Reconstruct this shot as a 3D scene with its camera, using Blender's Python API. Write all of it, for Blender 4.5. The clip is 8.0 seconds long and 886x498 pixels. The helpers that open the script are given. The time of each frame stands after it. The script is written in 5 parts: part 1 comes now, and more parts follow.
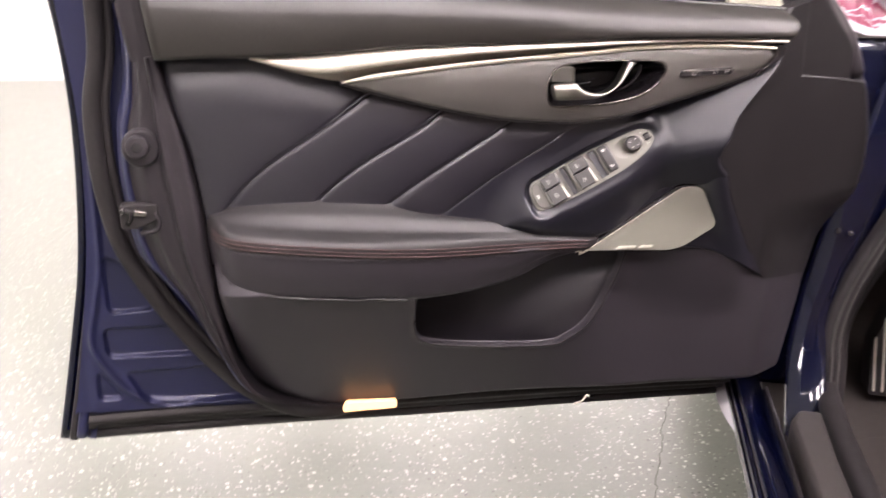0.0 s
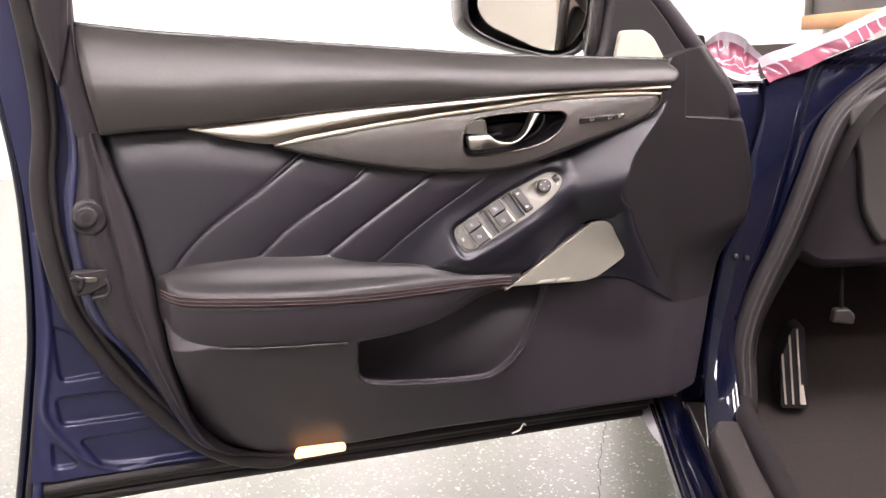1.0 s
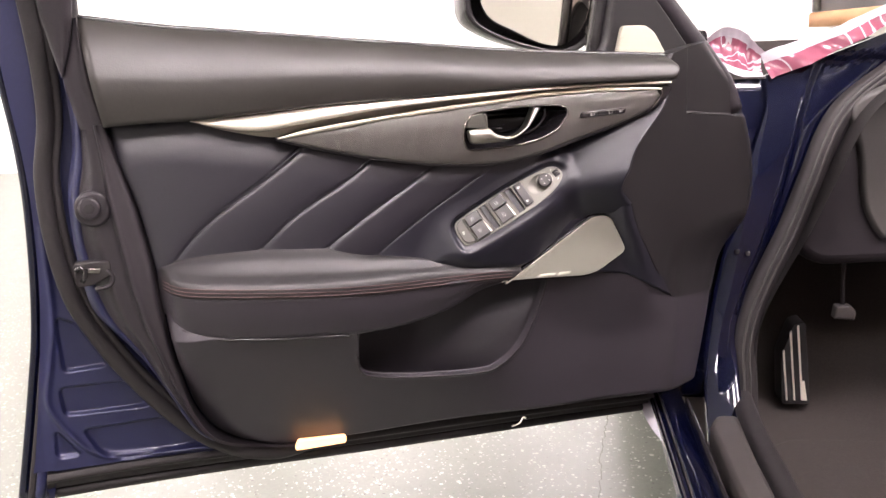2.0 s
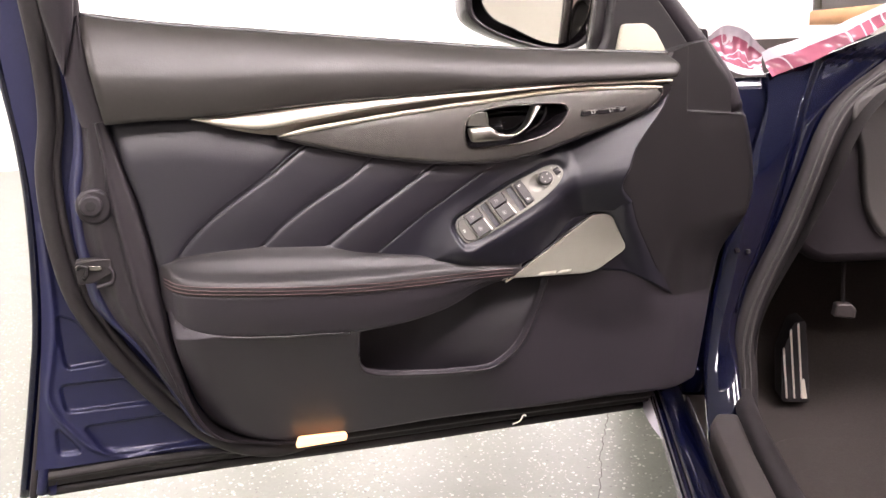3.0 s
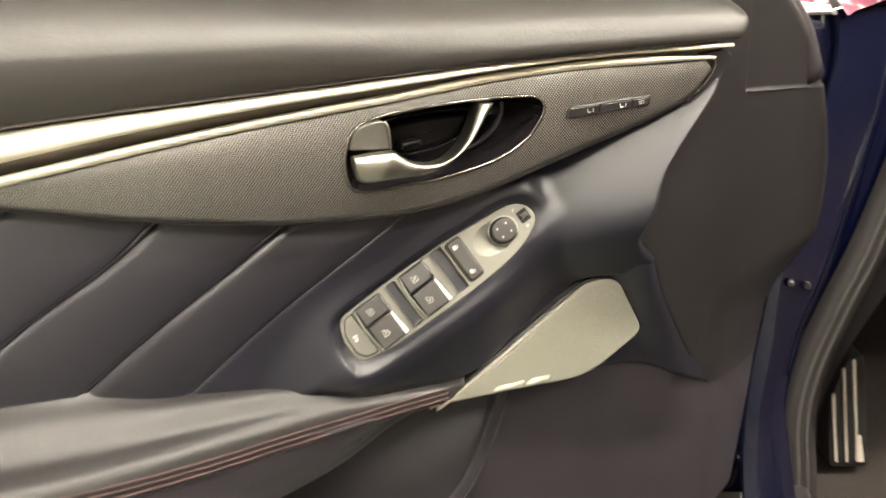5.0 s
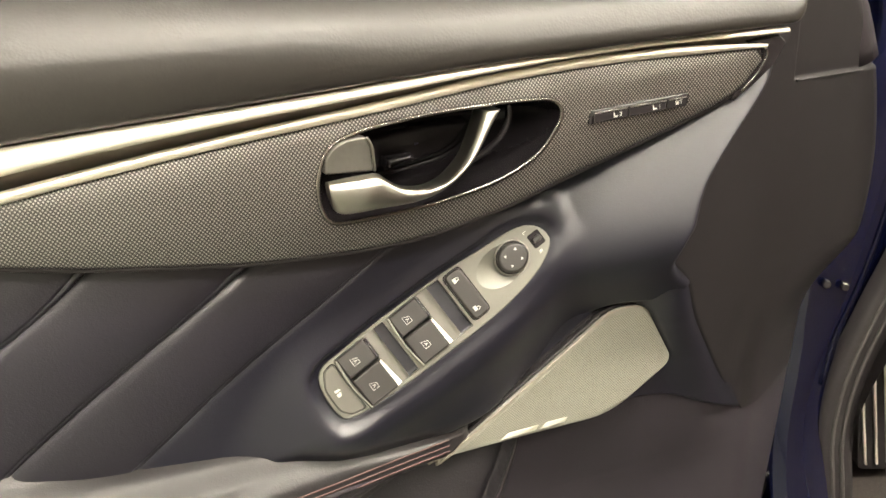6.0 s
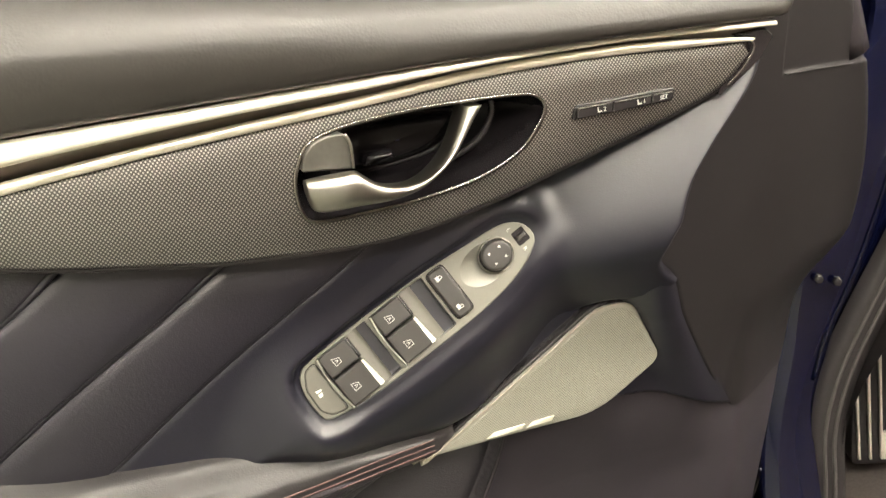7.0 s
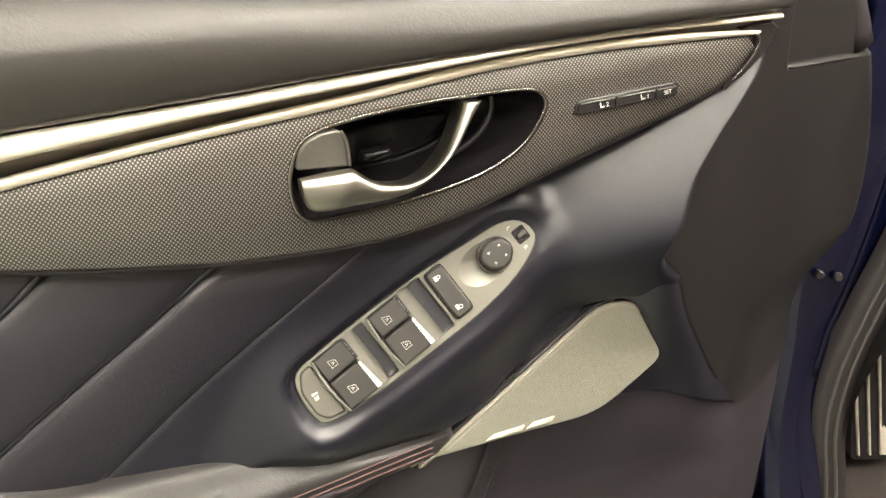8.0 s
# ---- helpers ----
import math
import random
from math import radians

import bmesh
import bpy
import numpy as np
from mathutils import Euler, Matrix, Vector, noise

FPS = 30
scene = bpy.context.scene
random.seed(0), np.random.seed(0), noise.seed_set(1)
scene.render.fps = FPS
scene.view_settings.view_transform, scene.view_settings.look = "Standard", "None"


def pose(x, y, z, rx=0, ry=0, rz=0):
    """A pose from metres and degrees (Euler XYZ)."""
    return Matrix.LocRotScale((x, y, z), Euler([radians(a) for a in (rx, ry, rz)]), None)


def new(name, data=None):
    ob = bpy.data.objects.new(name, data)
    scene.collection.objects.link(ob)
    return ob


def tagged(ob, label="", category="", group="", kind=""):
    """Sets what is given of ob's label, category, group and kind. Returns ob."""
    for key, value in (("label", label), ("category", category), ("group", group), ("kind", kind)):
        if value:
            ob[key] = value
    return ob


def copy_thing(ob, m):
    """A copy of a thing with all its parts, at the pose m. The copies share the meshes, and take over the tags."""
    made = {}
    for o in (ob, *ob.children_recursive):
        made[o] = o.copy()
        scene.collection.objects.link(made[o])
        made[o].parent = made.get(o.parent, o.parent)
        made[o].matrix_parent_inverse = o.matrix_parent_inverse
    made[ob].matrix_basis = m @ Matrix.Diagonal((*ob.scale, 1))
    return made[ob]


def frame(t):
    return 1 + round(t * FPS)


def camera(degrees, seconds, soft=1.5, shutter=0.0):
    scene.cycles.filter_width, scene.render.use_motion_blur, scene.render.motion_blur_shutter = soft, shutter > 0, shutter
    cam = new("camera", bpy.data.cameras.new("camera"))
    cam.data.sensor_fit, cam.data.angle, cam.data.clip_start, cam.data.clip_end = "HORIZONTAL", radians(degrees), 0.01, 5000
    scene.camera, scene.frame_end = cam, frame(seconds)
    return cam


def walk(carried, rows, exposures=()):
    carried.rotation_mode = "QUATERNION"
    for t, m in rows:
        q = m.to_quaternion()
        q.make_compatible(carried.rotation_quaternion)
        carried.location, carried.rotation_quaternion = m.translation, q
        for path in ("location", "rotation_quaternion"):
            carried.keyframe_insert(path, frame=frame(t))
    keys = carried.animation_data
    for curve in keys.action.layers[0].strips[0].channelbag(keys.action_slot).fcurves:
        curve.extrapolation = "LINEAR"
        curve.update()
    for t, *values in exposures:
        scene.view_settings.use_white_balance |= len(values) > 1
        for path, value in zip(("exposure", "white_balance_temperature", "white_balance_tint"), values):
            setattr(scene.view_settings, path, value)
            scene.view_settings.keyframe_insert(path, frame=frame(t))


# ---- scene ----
cam = camera(54.83, 8.0, shutter=0.5)
ROWS = [
    (0, 0.2474, 0.0532, 0.889, 73.325, -0.632, -14.244),
    (0.2, 0.2288, 0.0287, 0.8841, 74.594, 0.195, -16.18),
    (0.3, 0.2342, 0.0093, 0.885, 74.119, 1.714, -14.096),
    (0.5, 0.2015, -0.0163, 0.8787, 76.628, 1.811, -17.514),
    (0.7, 0.1999, -0.0294, 0.8764, 78.379, 2.991, -19.503),
    (1, 0.2141, -0.0308, 0.8719, 78.29, 2.469, -20.09),
    (1.5, 0.2178, -0.0376, 0.8695, 78.094, 2.303, -19.71),
    (3, 0.2168, -0.0406, 0.8697, 77.918, 2.219, -19.63),
    (3.5, 0.212, -0.0245, 0.8665, 77.054, 1.857, -19.116),
    (4, 0.2823, 0.0736, 0.8846, 77.173, 3.038, -16.321),
    (4.2, 0.3061, 0.1545, 0.8812, 77.059, 2.821, -17.51),
    (4.5, 0.3697, 0.2769, 0.8923, 75.555, 2.532, -20.42),
    (4.7, 0.3981, 0.3725, 0.9059, 72.988, 2.171, -24.378),
    (5, 0.4549, 0.4474, 0.9026, 71.787, 2.993, -23.104),
    (5.2, 0.4897, 0.4806, 0.906, 71.763, 3.961, -21.614),
    (6.3, 0.5017, 0.5559, 0.913, 68.382, 3.699, -24.349),
    (6.5, 0.5066, 0.5503, 0.9127, 68.786, 3.891, -23.763),
    (7, 0.5092, 0.5542, 0.9116, 68.582, 3.945, -24.008),
    (7.5, 0.5106, 0.5616, 0.9101, 68.374, 3.932, -24.022),
    (8, 0.5122, 0.5668, 0.911, 68.028, 3.905, -24.394),
]
EXPOSURES = [(0.0, 0.60, 6080, 28), (0.6, 0.67, 6080, 28), (3.8, 0.74, 6160, 27), (4.5, 0.98, 6580, 15), (5.0, 1.0, 6700, 10), (8.0, 0.98, 6650, 10)]
walk(cam, [(t, pose(x, y, z, rx, ry, rz)) for t, x, y, z, rx, ry, rz in ROWS], EXPOSURES)

# ---- world and light ----
world = bpy.data.worlds.new("hall")
scene.world = world
world.use_nodes = True
world.node_tree.nodes["Background"].inputs["Color"].default_value = (0.9, 0.93, 1.0, 1)
world.node_tree.nodes["Background"].inputs["Strength"].default_value = 0.02


# ---- materials ----
def mat(name, color, rough, metal=0.0, grain=0.0, scale=900.0, vary=0.12, coat=0.0, emit=0.0, spec=0.5, patch=9.0):
    """A procedural surface: colour and gloss vary at a coarse and a fine scale, grain gives the relief."""
    m = bpy.data.materials.new(name)
    m.use_nodes = True
    nt = m.node_tree
    b = nt.nodes["Principled BSDF"]
    tc = nt.nodes.new("ShaderNodeTexCoord")
    coarse = nt.nodes.new("ShaderNodeTexNoise")
    coarse.inputs["Scale"].default_value, coarse.inputs["Detail"].default_value = patch, 6
    fine = nt.nodes.new("ShaderNodeTexNoise")
    fine.inputs["Scale"].default_value, fine.inputs["Detail"].default_value = scale * 0.35, 3
    nt.links.new(tc.outputs["Object"], coarse.inputs["Vector"])
    nt.links.new(tc.outputs["Object"], fine.inputs["Vector"])
    add = nt.nodes.new("ShaderNodeMath")
    add.operation = "ADD"
    nt.links.new(coarse.outputs["Fac"], add.inputs[0])
    nt.links.new(fine.outputs["Fac"], add.inputs[1])
    ramp = nt.nodes.new("ShaderNodeMapRange")
    ramp.inputs["From Min"].default_value, ramp.inputs["From Max"].default_value = 0.6, 1.4
    ramp.inputs["To Min"].default_value, ramp.inputs["To Max"].default_value = 1 - vary, 1 + vary
    nt.links.new(add.outputs[0], ramp.inputs["Value"])
    tint = nt.nodes.new("ShaderNodeVectorMath")
    tint.operation = "SCALE"
    tint.inputs[0].default_value = color
    nt.links.new(ramp.outputs[0], tint.inputs["Scale"])
    nt.links.new(tint.outputs[0], b.inputs["Base Color"])
    gloss = nt.nodes.new("ShaderNodeMapRange")
    gloss.inputs["From Min"].default_value, gloss.inputs["From Max"].default_value = 0.3, 0.7
    gloss.inputs["To Min"].default_value, gloss.inputs["To Max"].default_value = rough * 0.92, min(1, rough * 1.1)
    nt.links.new(coarse.outputs["Fac"], gloss.inputs["Value"])
    nt.links.new(gloss.outputs[0], b.inputs["Roughness"])
    b.inputs["Metallic"].default_value = metal
    b.inputs["Specular IOR Level"].default_value = spec
    b.inputs["Coat Weight"].default_value = coat
    b.inputs["Coat Roughness"].default_value = 0.04
    if emit:
        b.inputs["Emission Color"].default_value = (*color, 1)
        b.inputs["Emission Strength"].default_value = emit
    if grain:
        cell = nt.nodes.new("ShaderNodeTexVoronoi")
        cell.inputs["Scale"].default_value = scale
        nt.links.new(tc.outputs["Object"], cell.inputs["Vector"])
        mix = nt.nodes.new("ShaderNodeMath")
        mix.operation = "MULTIPLY_ADD"
        mix.inputs[1].default_value = 0.6
        nt.links.new(cell.outputs["Distance"], mix.inputs[0])
        nt.links.new(fine.outputs["Fac"], mix.inputs[2])
        bump = nt.nodes.new("ShaderNodeBump")
        bump.inputs["Strength"].default_value = min(1.0, grain)
        bump.inputs["Distance"].default_value = 0.0006
        nt.links.new(mix.outputs[0], bump.inputs["Height"])
        nt.links.new(bump.outputs[0], b.inputs["Normal"])
    return m


def dotted(name, ground, dot, pitch, size, rough, metal, relief, rough_dot=None):
    """A surface with staggered round dots, as wide apart as pitch, laid over x and z."""
    m = mat(name, ground, rough, metal, vary=0.1)
    nt = m.node_tree
    b = nt.nodes["Principled BSDF"]
    tc = nt.nodes.new("ShaderNodeTexCoord")
    shrink = nt.nodes.new("ShaderNodeVectorMath")
    shrink.operation = "MULTIPLY"
    shrink.inputs[1].default_value = (1 / pitch, 0, 1 / (pitch * 1.15))
    nt.links.new(tc.outputs["Object"], shrink.inputs[0])
    reach = []
    for off in (0.0, 0.5):
        move = nt.nodes.new("ShaderNodeVectorMath")
        move.operation = "ADD"
        move.inputs[1].default_value = (off, 0.5, off)
        part_of = nt.nodes.new("ShaderNodeVectorMath")
        part_of.operation = "FRACTION"
        centre = nt.nodes.new("ShaderNodeVectorMath")
        centre.operation = "SUBTRACT"
        centre.inputs[1].default_value = (0.5, 0.5, 0.5)
        far = nt.nodes.new("ShaderNodeVectorMath")
        far.operation = "LENGTH"
        nt.links.new(shrink.outputs[0], move.inputs[0])
        nt.links.new(move.outputs[0], part_of.inputs[0])
        nt.links.new(part_of.outputs[0], centre.inputs[0])
        nt.links.new(centre.outputs[0], far.inputs[0])
        reach.append(far.outputs["Value"])
    near = nt.nodes.new("ShaderNodeMath")
    near.operation = "MINIMUM"
    nt.links.new(reach[0], near.inputs[0])
    nt.links.new(reach[1], near.inputs[1])
    edge = nt.nodes.new("ShaderNodeMapRange")
    edge.interpolation_type = "SMOOTHSTEP"
    edge.inputs["From Min"].default_value, edge.inputs["From Max"].default_value = size * 0.65, size * 1.25
    edge.inputs["To Min"].default_value, edge.inputs["To Max"].default_value = 1, 0
    nt.links.new(near.outputs[0], edge.inputs["Value"])
    mix = nt.nodes.new("ShaderNodeMix")
    mix.data_type = "RGBA"
    old = b.inputs["Base Color"].links[0].from_socket
    nt.links.new(edge.outputs[0], mix.inputs["Factor"])
    nt.links.new(old, mix.inputs[6])
    mix.inputs[7].default_value = (*dot, 1)
    nt.links.new(mix.outputs[2], b.inputs["Base Color"])
    bump = nt.nodes.new("ShaderNodeBump")
    bump.inputs["Strength"].default_value = abs(relief)
    bump.inputs["Distance"].default_value = 0.0005
    bump.invert = relief < 0
    nt.links.new(edge.outputs[0], bump.inputs["Height"])
    nt.links.new(bump.outputs[0], b.inputs["Normal"])
    return m


def flecked(name):
    """Grey epoxy floor, strewn with white and dark paint flakes under a clear coat."""
    m = mat(name, (0.138, 0.148, 0.124), 0.32, vary=0.16, patch=9, scale=300)
    nt = m.node_tree
    b = nt.nodes["Principled BSDF"]
    tc = nt.nodes.new("ShaderNodeTexCoord")
    col = b.inputs["Base Color"].links[0].from_socket
    warp = nt.nodes.new("ShaderNodeTexNoise")
    warp.inputs["Scale"].default_value = 160
    nt.links.new(tc.outputs["Object"], warp.inputs["Vector"])
    wv = nt.nodes.new("ShaderNodeVectorMath")
    wv.operation = "SCALE"
    wv.inputs["Scale"].default_value = 0.006
    nt.links.new(warp.outputs["Color"], wv.inputs[0])
    push = nt.nodes.new("ShaderNodeVectorMath")
    push.operation = "ADD"
    nt.links.new(tc.outputs["Object"], push.inputs[0])
    nt.links.new(wv.outputs[0], push.inputs[1])
    for scale, keep, size, shade in ((80, 0.18, 0.18, (0.42, 0.425, 0.37)), (140, 0.15, 0.25, (0.36, 0.365, 0.32)), (75, 0.16, 0.13, (0.07, 0.067, 0.058)), (52, 0.06, 0.17, (0.40, 0.39, 0.34)), (110, 0.12, 0.16, (0.19, 0.185, 0.16))):
        v = nt.nodes.new("ShaderNodeTexVoronoi")
        v.voronoi_dimensions = "2D"
        v.inputs["Scale"].default_value = scale
        nt.links.new(push.outputs[0], v.inputs["Vector"])
        pick = nt.nodes.new("ShaderNodeSeparateColor")
        nt.links.new(v.outputs["Color"], pick.inputs[0])
        some = nt.nodes.new("ShaderNodeMath")
        some.operation = "LESS_THAN"
        some.inputs[1].default_value = keep
        nt.links.new(pick.outputs[0], some.inputs[0])
        grow = nt.nodes.new("ShaderNodeMath")
        grow.operation = "MULTIPLY"
        grow.inputs[1].default_value = size * 1.7
        nt.links.new(pick.outputs[1], grow.inputs[0])
        inside = nt.nodes.new("ShaderNodeMath")
        inside.operation = "LESS_THAN"
        nt.links.new(v.outputs["Distance"], inside.inputs[0])
        nt.links.new(grow.outputs[0], inside.inputs[1])
        both = nt.nodes.new("ShaderNodeMath")
        both.operation = "MULTIPLY"
        nt.links.new(some.outputs[0], both.inputs[0])
        nt.links.new(inside.outputs[0], both.inputs[1])
        mix = nt.nodes.new("ShaderNodeMix")
        mix.data_type = "RGBA"
        nt.links.new(both.outputs[0], mix.inputs["Factor"])
        nt.links.new(col, mix.inputs[6])
        mix.inputs[7].default_value = (*shade, 1)
        col = mix.outputs[2]
    nt.links.new(col, b.inputs["Base Color"])
    return m


def printed(name):
    """Glossy film with pink fields and white swirls."""
    m = mat(name, (0.6, 0.12, 0.2), 0.18, vary=0.1, coat=0.4)
    nt = m.node_tree
    b = nt.nodes["Principled BSDF"]
    tc = nt.nodes.new("ShaderNodeTexCoord")
    swirl = nt.nodes.new("ShaderNodeTexNoise")
    swirl.inputs["Scale"].default_value, swirl.inputs["Detail"].default_value, swirl.inputs["Distortion"].default_value = 11.0, 0.5, 1.4
    nt.links.new(tc.outputs["Object"], swirl.inputs["Vector"])
    centre = nt.nodes.new("ShaderNodeMath")
    centre.operation = "SUBTRACT"
    centre.inputs[1].default_value = 0.5
    nt.links.new(swirl.outputs["Fac"], centre.inputs[0])
    bare = nt.nodes.new("ShaderNodeMath")
    bare.operation = "ABSOLUTE"
    nt.links.new(centre.outputs[0], bare.inputs[0])
    cut = nt.nodes.new("ShaderNodeMapRange")
    cut.inputs["From Min"].default_value, cut.inputs["From Max"].default_value = 0.035, 0.020
    nt.links.new(bare.outputs[0], cut.inputs["Value"])
    mix = nt.nodes.new("ShaderNodeMix")
    mix.data_type = "RGBA"
    nt.links.new(cut.outputs[0], mix.inputs["Factor"])
    mix.inputs[6].default_value = (0.21, 0.055, 0.088, 1)
    mix.inputs[7].default_value = (0.42, 0.37, 0.41, 1)
    nt.links.new(mix.outputs[2], b.inputs["Base Color"])
    return m


# lighter copy of the black leather: the armrest's lit top put into colour
ARM = mat("lightened armrest leather", (0.0205, 0.0187, 0.0196), 0.43, grain=0.16, scale=1100, vary=0.14, spec=0.43)
LEATHER = mat("black leather", (0.0130, 0.0116, 0.0172), 0.36, grain=0.16, scale=1100, vary=0.16, spec=0.66)
VINYL = mat("black soft vinyl", (0.0195, 0.0172, 0.0152), 0.40, grain=0.15, scale=650, vary=0.14, spec=0.48)
POD = mat("smooth black soft trim", (0.0095, 0.0092, 0.0155), 0.36, grain=0.12, scale=1600, vary=0.1, spec=0.62)
PLASTIC = mat("grained dark plastic", (0.025, 0.0212, 0.0248), 0.44, grain=0.35, scale=1700, vary=0.12, spec=0.3)
# darker copy of the door plastic: shade at the front end put into colour
SHADED = mat("shaded end plastic", (0.0110, 0.0095, 0.0105), 0.46, grain=0.3, scale=1700, vary=0.14, spec=0.35)
LOWER = mat("charcoal moulded plastic", (0.0300, 0.0258, 0.0315), 0.44, grain=0.35, scale=1700, vary=0.12, spec=0.4)
BLACK = mat("gloss black plastic", (0.018, 0.016, 0.0175), 0.2, vary=0.1)
# pale base makes up for the light that doesn't reach the footwell
INTERIOR = mat("lightened interior carpet", (0.27, 0.22, 0.21), 0.9, grain=0.8, scale=700, vary=0.25)
RUBBER = mat("black rubber", (0.022, 0.0192, 0.0200), 0.55, grain=0.2, scale=1200, vary=0.15, spec=0.25)
SCUFF = mat("worn grey scuff plastic", (0.036, 0.031, 0.030), 0.5, grain=0.3, scale=900, vary=0.2)
GREY = mat("grey rubber strip", (0.05, 0.046, 0.044), 0.55, grain=0.2, scale=900)
PAINT = mat("deep blue metallic paint", (0.0016, 0.0024, 0.013), 0.25, metal=0.2, vary=0.08, coat=1.0, scale=4000, spec=0.05)
INNERPAINT = mat("blue inner door paint", (0.013, 0.0145, 0.055), 0.42, metal=0.2, vary=0.1, coat=0.15)
SILVER = mat("satin champagne metal", (0.84, 0.775, 0.665), 0.34, metal=0.6, vary=0.05, grain=0.05, scale=3000)
REVEAL = mat("bronze grey reveal", (0.36, 0.32, 0.27), 0.36, metal=0.7, vary=0.08)
BRONZE = mat("dark bronze reveal", (0.23, 0.20, 0.175), 0.42, metal=0.6, vary=0.08)
CHROME = mat("satin chrome", (0.29, 0.275, 0.245), 0.30, metal=1.0, vary=0.05)
SMOKE = mat("dark chrome", (0.20, 0.185, 0.175), 0.18, metal=1.0, vary=0.05)
PLATE = mat("warm grey satin panel", (0.155, 0.152, 0.130), 0.40, metal=0.2, vary=0.06, grain=0.08, scale=2500)
BUTTON = mat("dark grey switch plastic", (0.033, 0.031, 0.0295), 0.34, vary=0.08, grain=0.1, scale=2500)
PALEPLATE = mat("pale satin grille frame", (0.30, 0.293, 0.25), 0.38, metal=0.2, vary=0.05, grain=0.06, scale=2500)
# darker copy of the panel grey, with the shade of the wells in its colour
SCOOP = mat("shaded panel grey", (0.098, 0.094, 0.080), 0.5, vary=0.06, grain=0.1, scale=2500)
TAB = mat("grey lock tab", (0.105, 0.101, 0.09), 0.36, metal=0.5)
MARK = mat("white printed marking", (0.52, 0.52, 0.49), 0.5, vary=0.03)
BADGE = mat("pale satin badge", (0.55, 0.535, 0.46), 0.4, vary=0.04)
CARPET = mat("black carpet", (0.036, 0.029, 0.026), 0.95, grain=0.8, scale=700, vary=0.25)
THREAD = mat("dull red thread", (0.10, 0.056, 0.054), 0.8, grain=0.5, scale=3000)
MESH = dotted("dotted dark metal trim", (0.075, 0.071, 0.067), (0.40, 0.38, 0.355), 0.0021, 0.21, 0.31, 0.75, 0.25)
MESH.node_tree.nodes["Principled BSDF"].inputs["Coat Weight"].default_value = 0.6
MESH.node_tree.nodes["Principled BSDF"].inputs["Coat Roughness"].default_value = 0.14
GRILLE = dotted("perforated pale grille", (0.35, 0.345, 0.293), (0.15, 0.146, 0.122), 0.0019, 0.25, 0.40, 0.2, -0.3)
TWEET = dotted("pale tweeter grille", (0.56, 0.54, 0.44), (0.28, 0.27, 0.22), 0.0019, 0.25, 0.5, 0.3, -0.4)
MIRROR = mat("mirror glass", (0.86, 0.83, 0.74), 0.02, metal=1.0, vary=0.01)
ALU = mat("brushed aluminium", (0.80, 0.75, 0.66), 0.36, metal=0.4, vary=0.06)
CUP = mat("black cup plastic", (0.008, 0.007, 0.008), 0.24, vary=0.1, spec=0.22)
GLOSS = mat("polished black plastic", (0.016, 0.014, 0.016), 0.17, vary=0.1, spec=0.6)
FLOOR = flecked("flecked epoxy floor")
WALL = mat("white wall paint", (0.80, 0.80, 0.77), 0.6, vary=0.03, grain=0.2, scale=120, patch=1.2)
# only for the unseen south wall: darkened to cut bounced light
GREYWALL = mat("darkened wall paint", (0.32, 0.32, 0.305), 0.6, vary=0.05, grain=0.2, scale=120, patch=1.2)
FILM = printed("pink and white film")
PALE = mat("pale protective film", (0.46, 0.44, 0.48), 0.25, vary=0.06)
AMBER = mat("lit amber lens", (1.0, 0.60, 0.24), 0.4, vary=0.05, emit=1.5)
GLOW = mat("lit diffuser", (1.0, 0.93, 0.80), 0.6, vary=0.01, emit=74.0)
CRACK = mat("dark crack", (0.09, 0.085, 0.075), 0.9, vary=0.3, scale=400)
TAN = mat("tan board", (0.50, 0.28, 0.14), 0.6, vary=0.15)
STEEL = mat("grey painted steel", (0.22, 0.22, 0.23), 0.4, vary=0.1)


# ---- shape helpers ----
WHERE = {}


def smooth(pts, n, closed=False):
    """A curve through the points, sampled at n places evenly along it."""
    p = np.array(pts, float)
    k = len(p)
    if closed:
        p = np.concatenate([p[-1:], p, p[:2]])
    else:
        p = np.concatenate([2 * p[:1] - p[1:2], p, 2 * p[-1:] - p[-2:-1]])
    fine = []
    for i in range(1, len(p) - 2):
        t = np.linspace(0, 1, 24, endpoint=False)[:, None]
        a, b, c, d = p[i - 1], p[i], p[i + 1], p[i + 2]
        fine.append(0.5 * (2 * b + (c - a) * t + (2 * a - 5 * b + 4 * c - d) * t**2 + (3 * b - a - 3 * c + d) * t**3))
    fine.append(p[-2:-1])
    q = np.concatenate(fine)
    s = np.r_[0, np.cumsum(np.linalg.norm(np.diff(q, axis=0), axis=1))]
    w = np.linspace(0, s[-1], n + 1)[:n] if closed else np.linspace(0, s[-1], n)
    return np.stack([np.interp(w, s, q[:, j]) for j in range(q.shape[1])], 1)


def step(x, a, b):
    t = np.clip((x - a) / (b - a), 0, 1)
    return t * t * (3 - 2 * t)


def roll(d, r):
    """How far a rounded edge of radius r falls back at the distance d from the edge."""
    x = np.clip(r - d, 0, r)
    return r - np.sqrt(np.maximum(r * r - x * x, 0))


def soft_ramp(x, r):
    return 0.5 * (x + np.sqrt(x * x + r * r))


def soft_min(a, b, r):
    """The lesser of two heights, with the meeting line rounded."""
    h = np.clip(r - np.abs(a - b), 0, None)
    return np.minimum(a, b) - h * h / (4 * r)


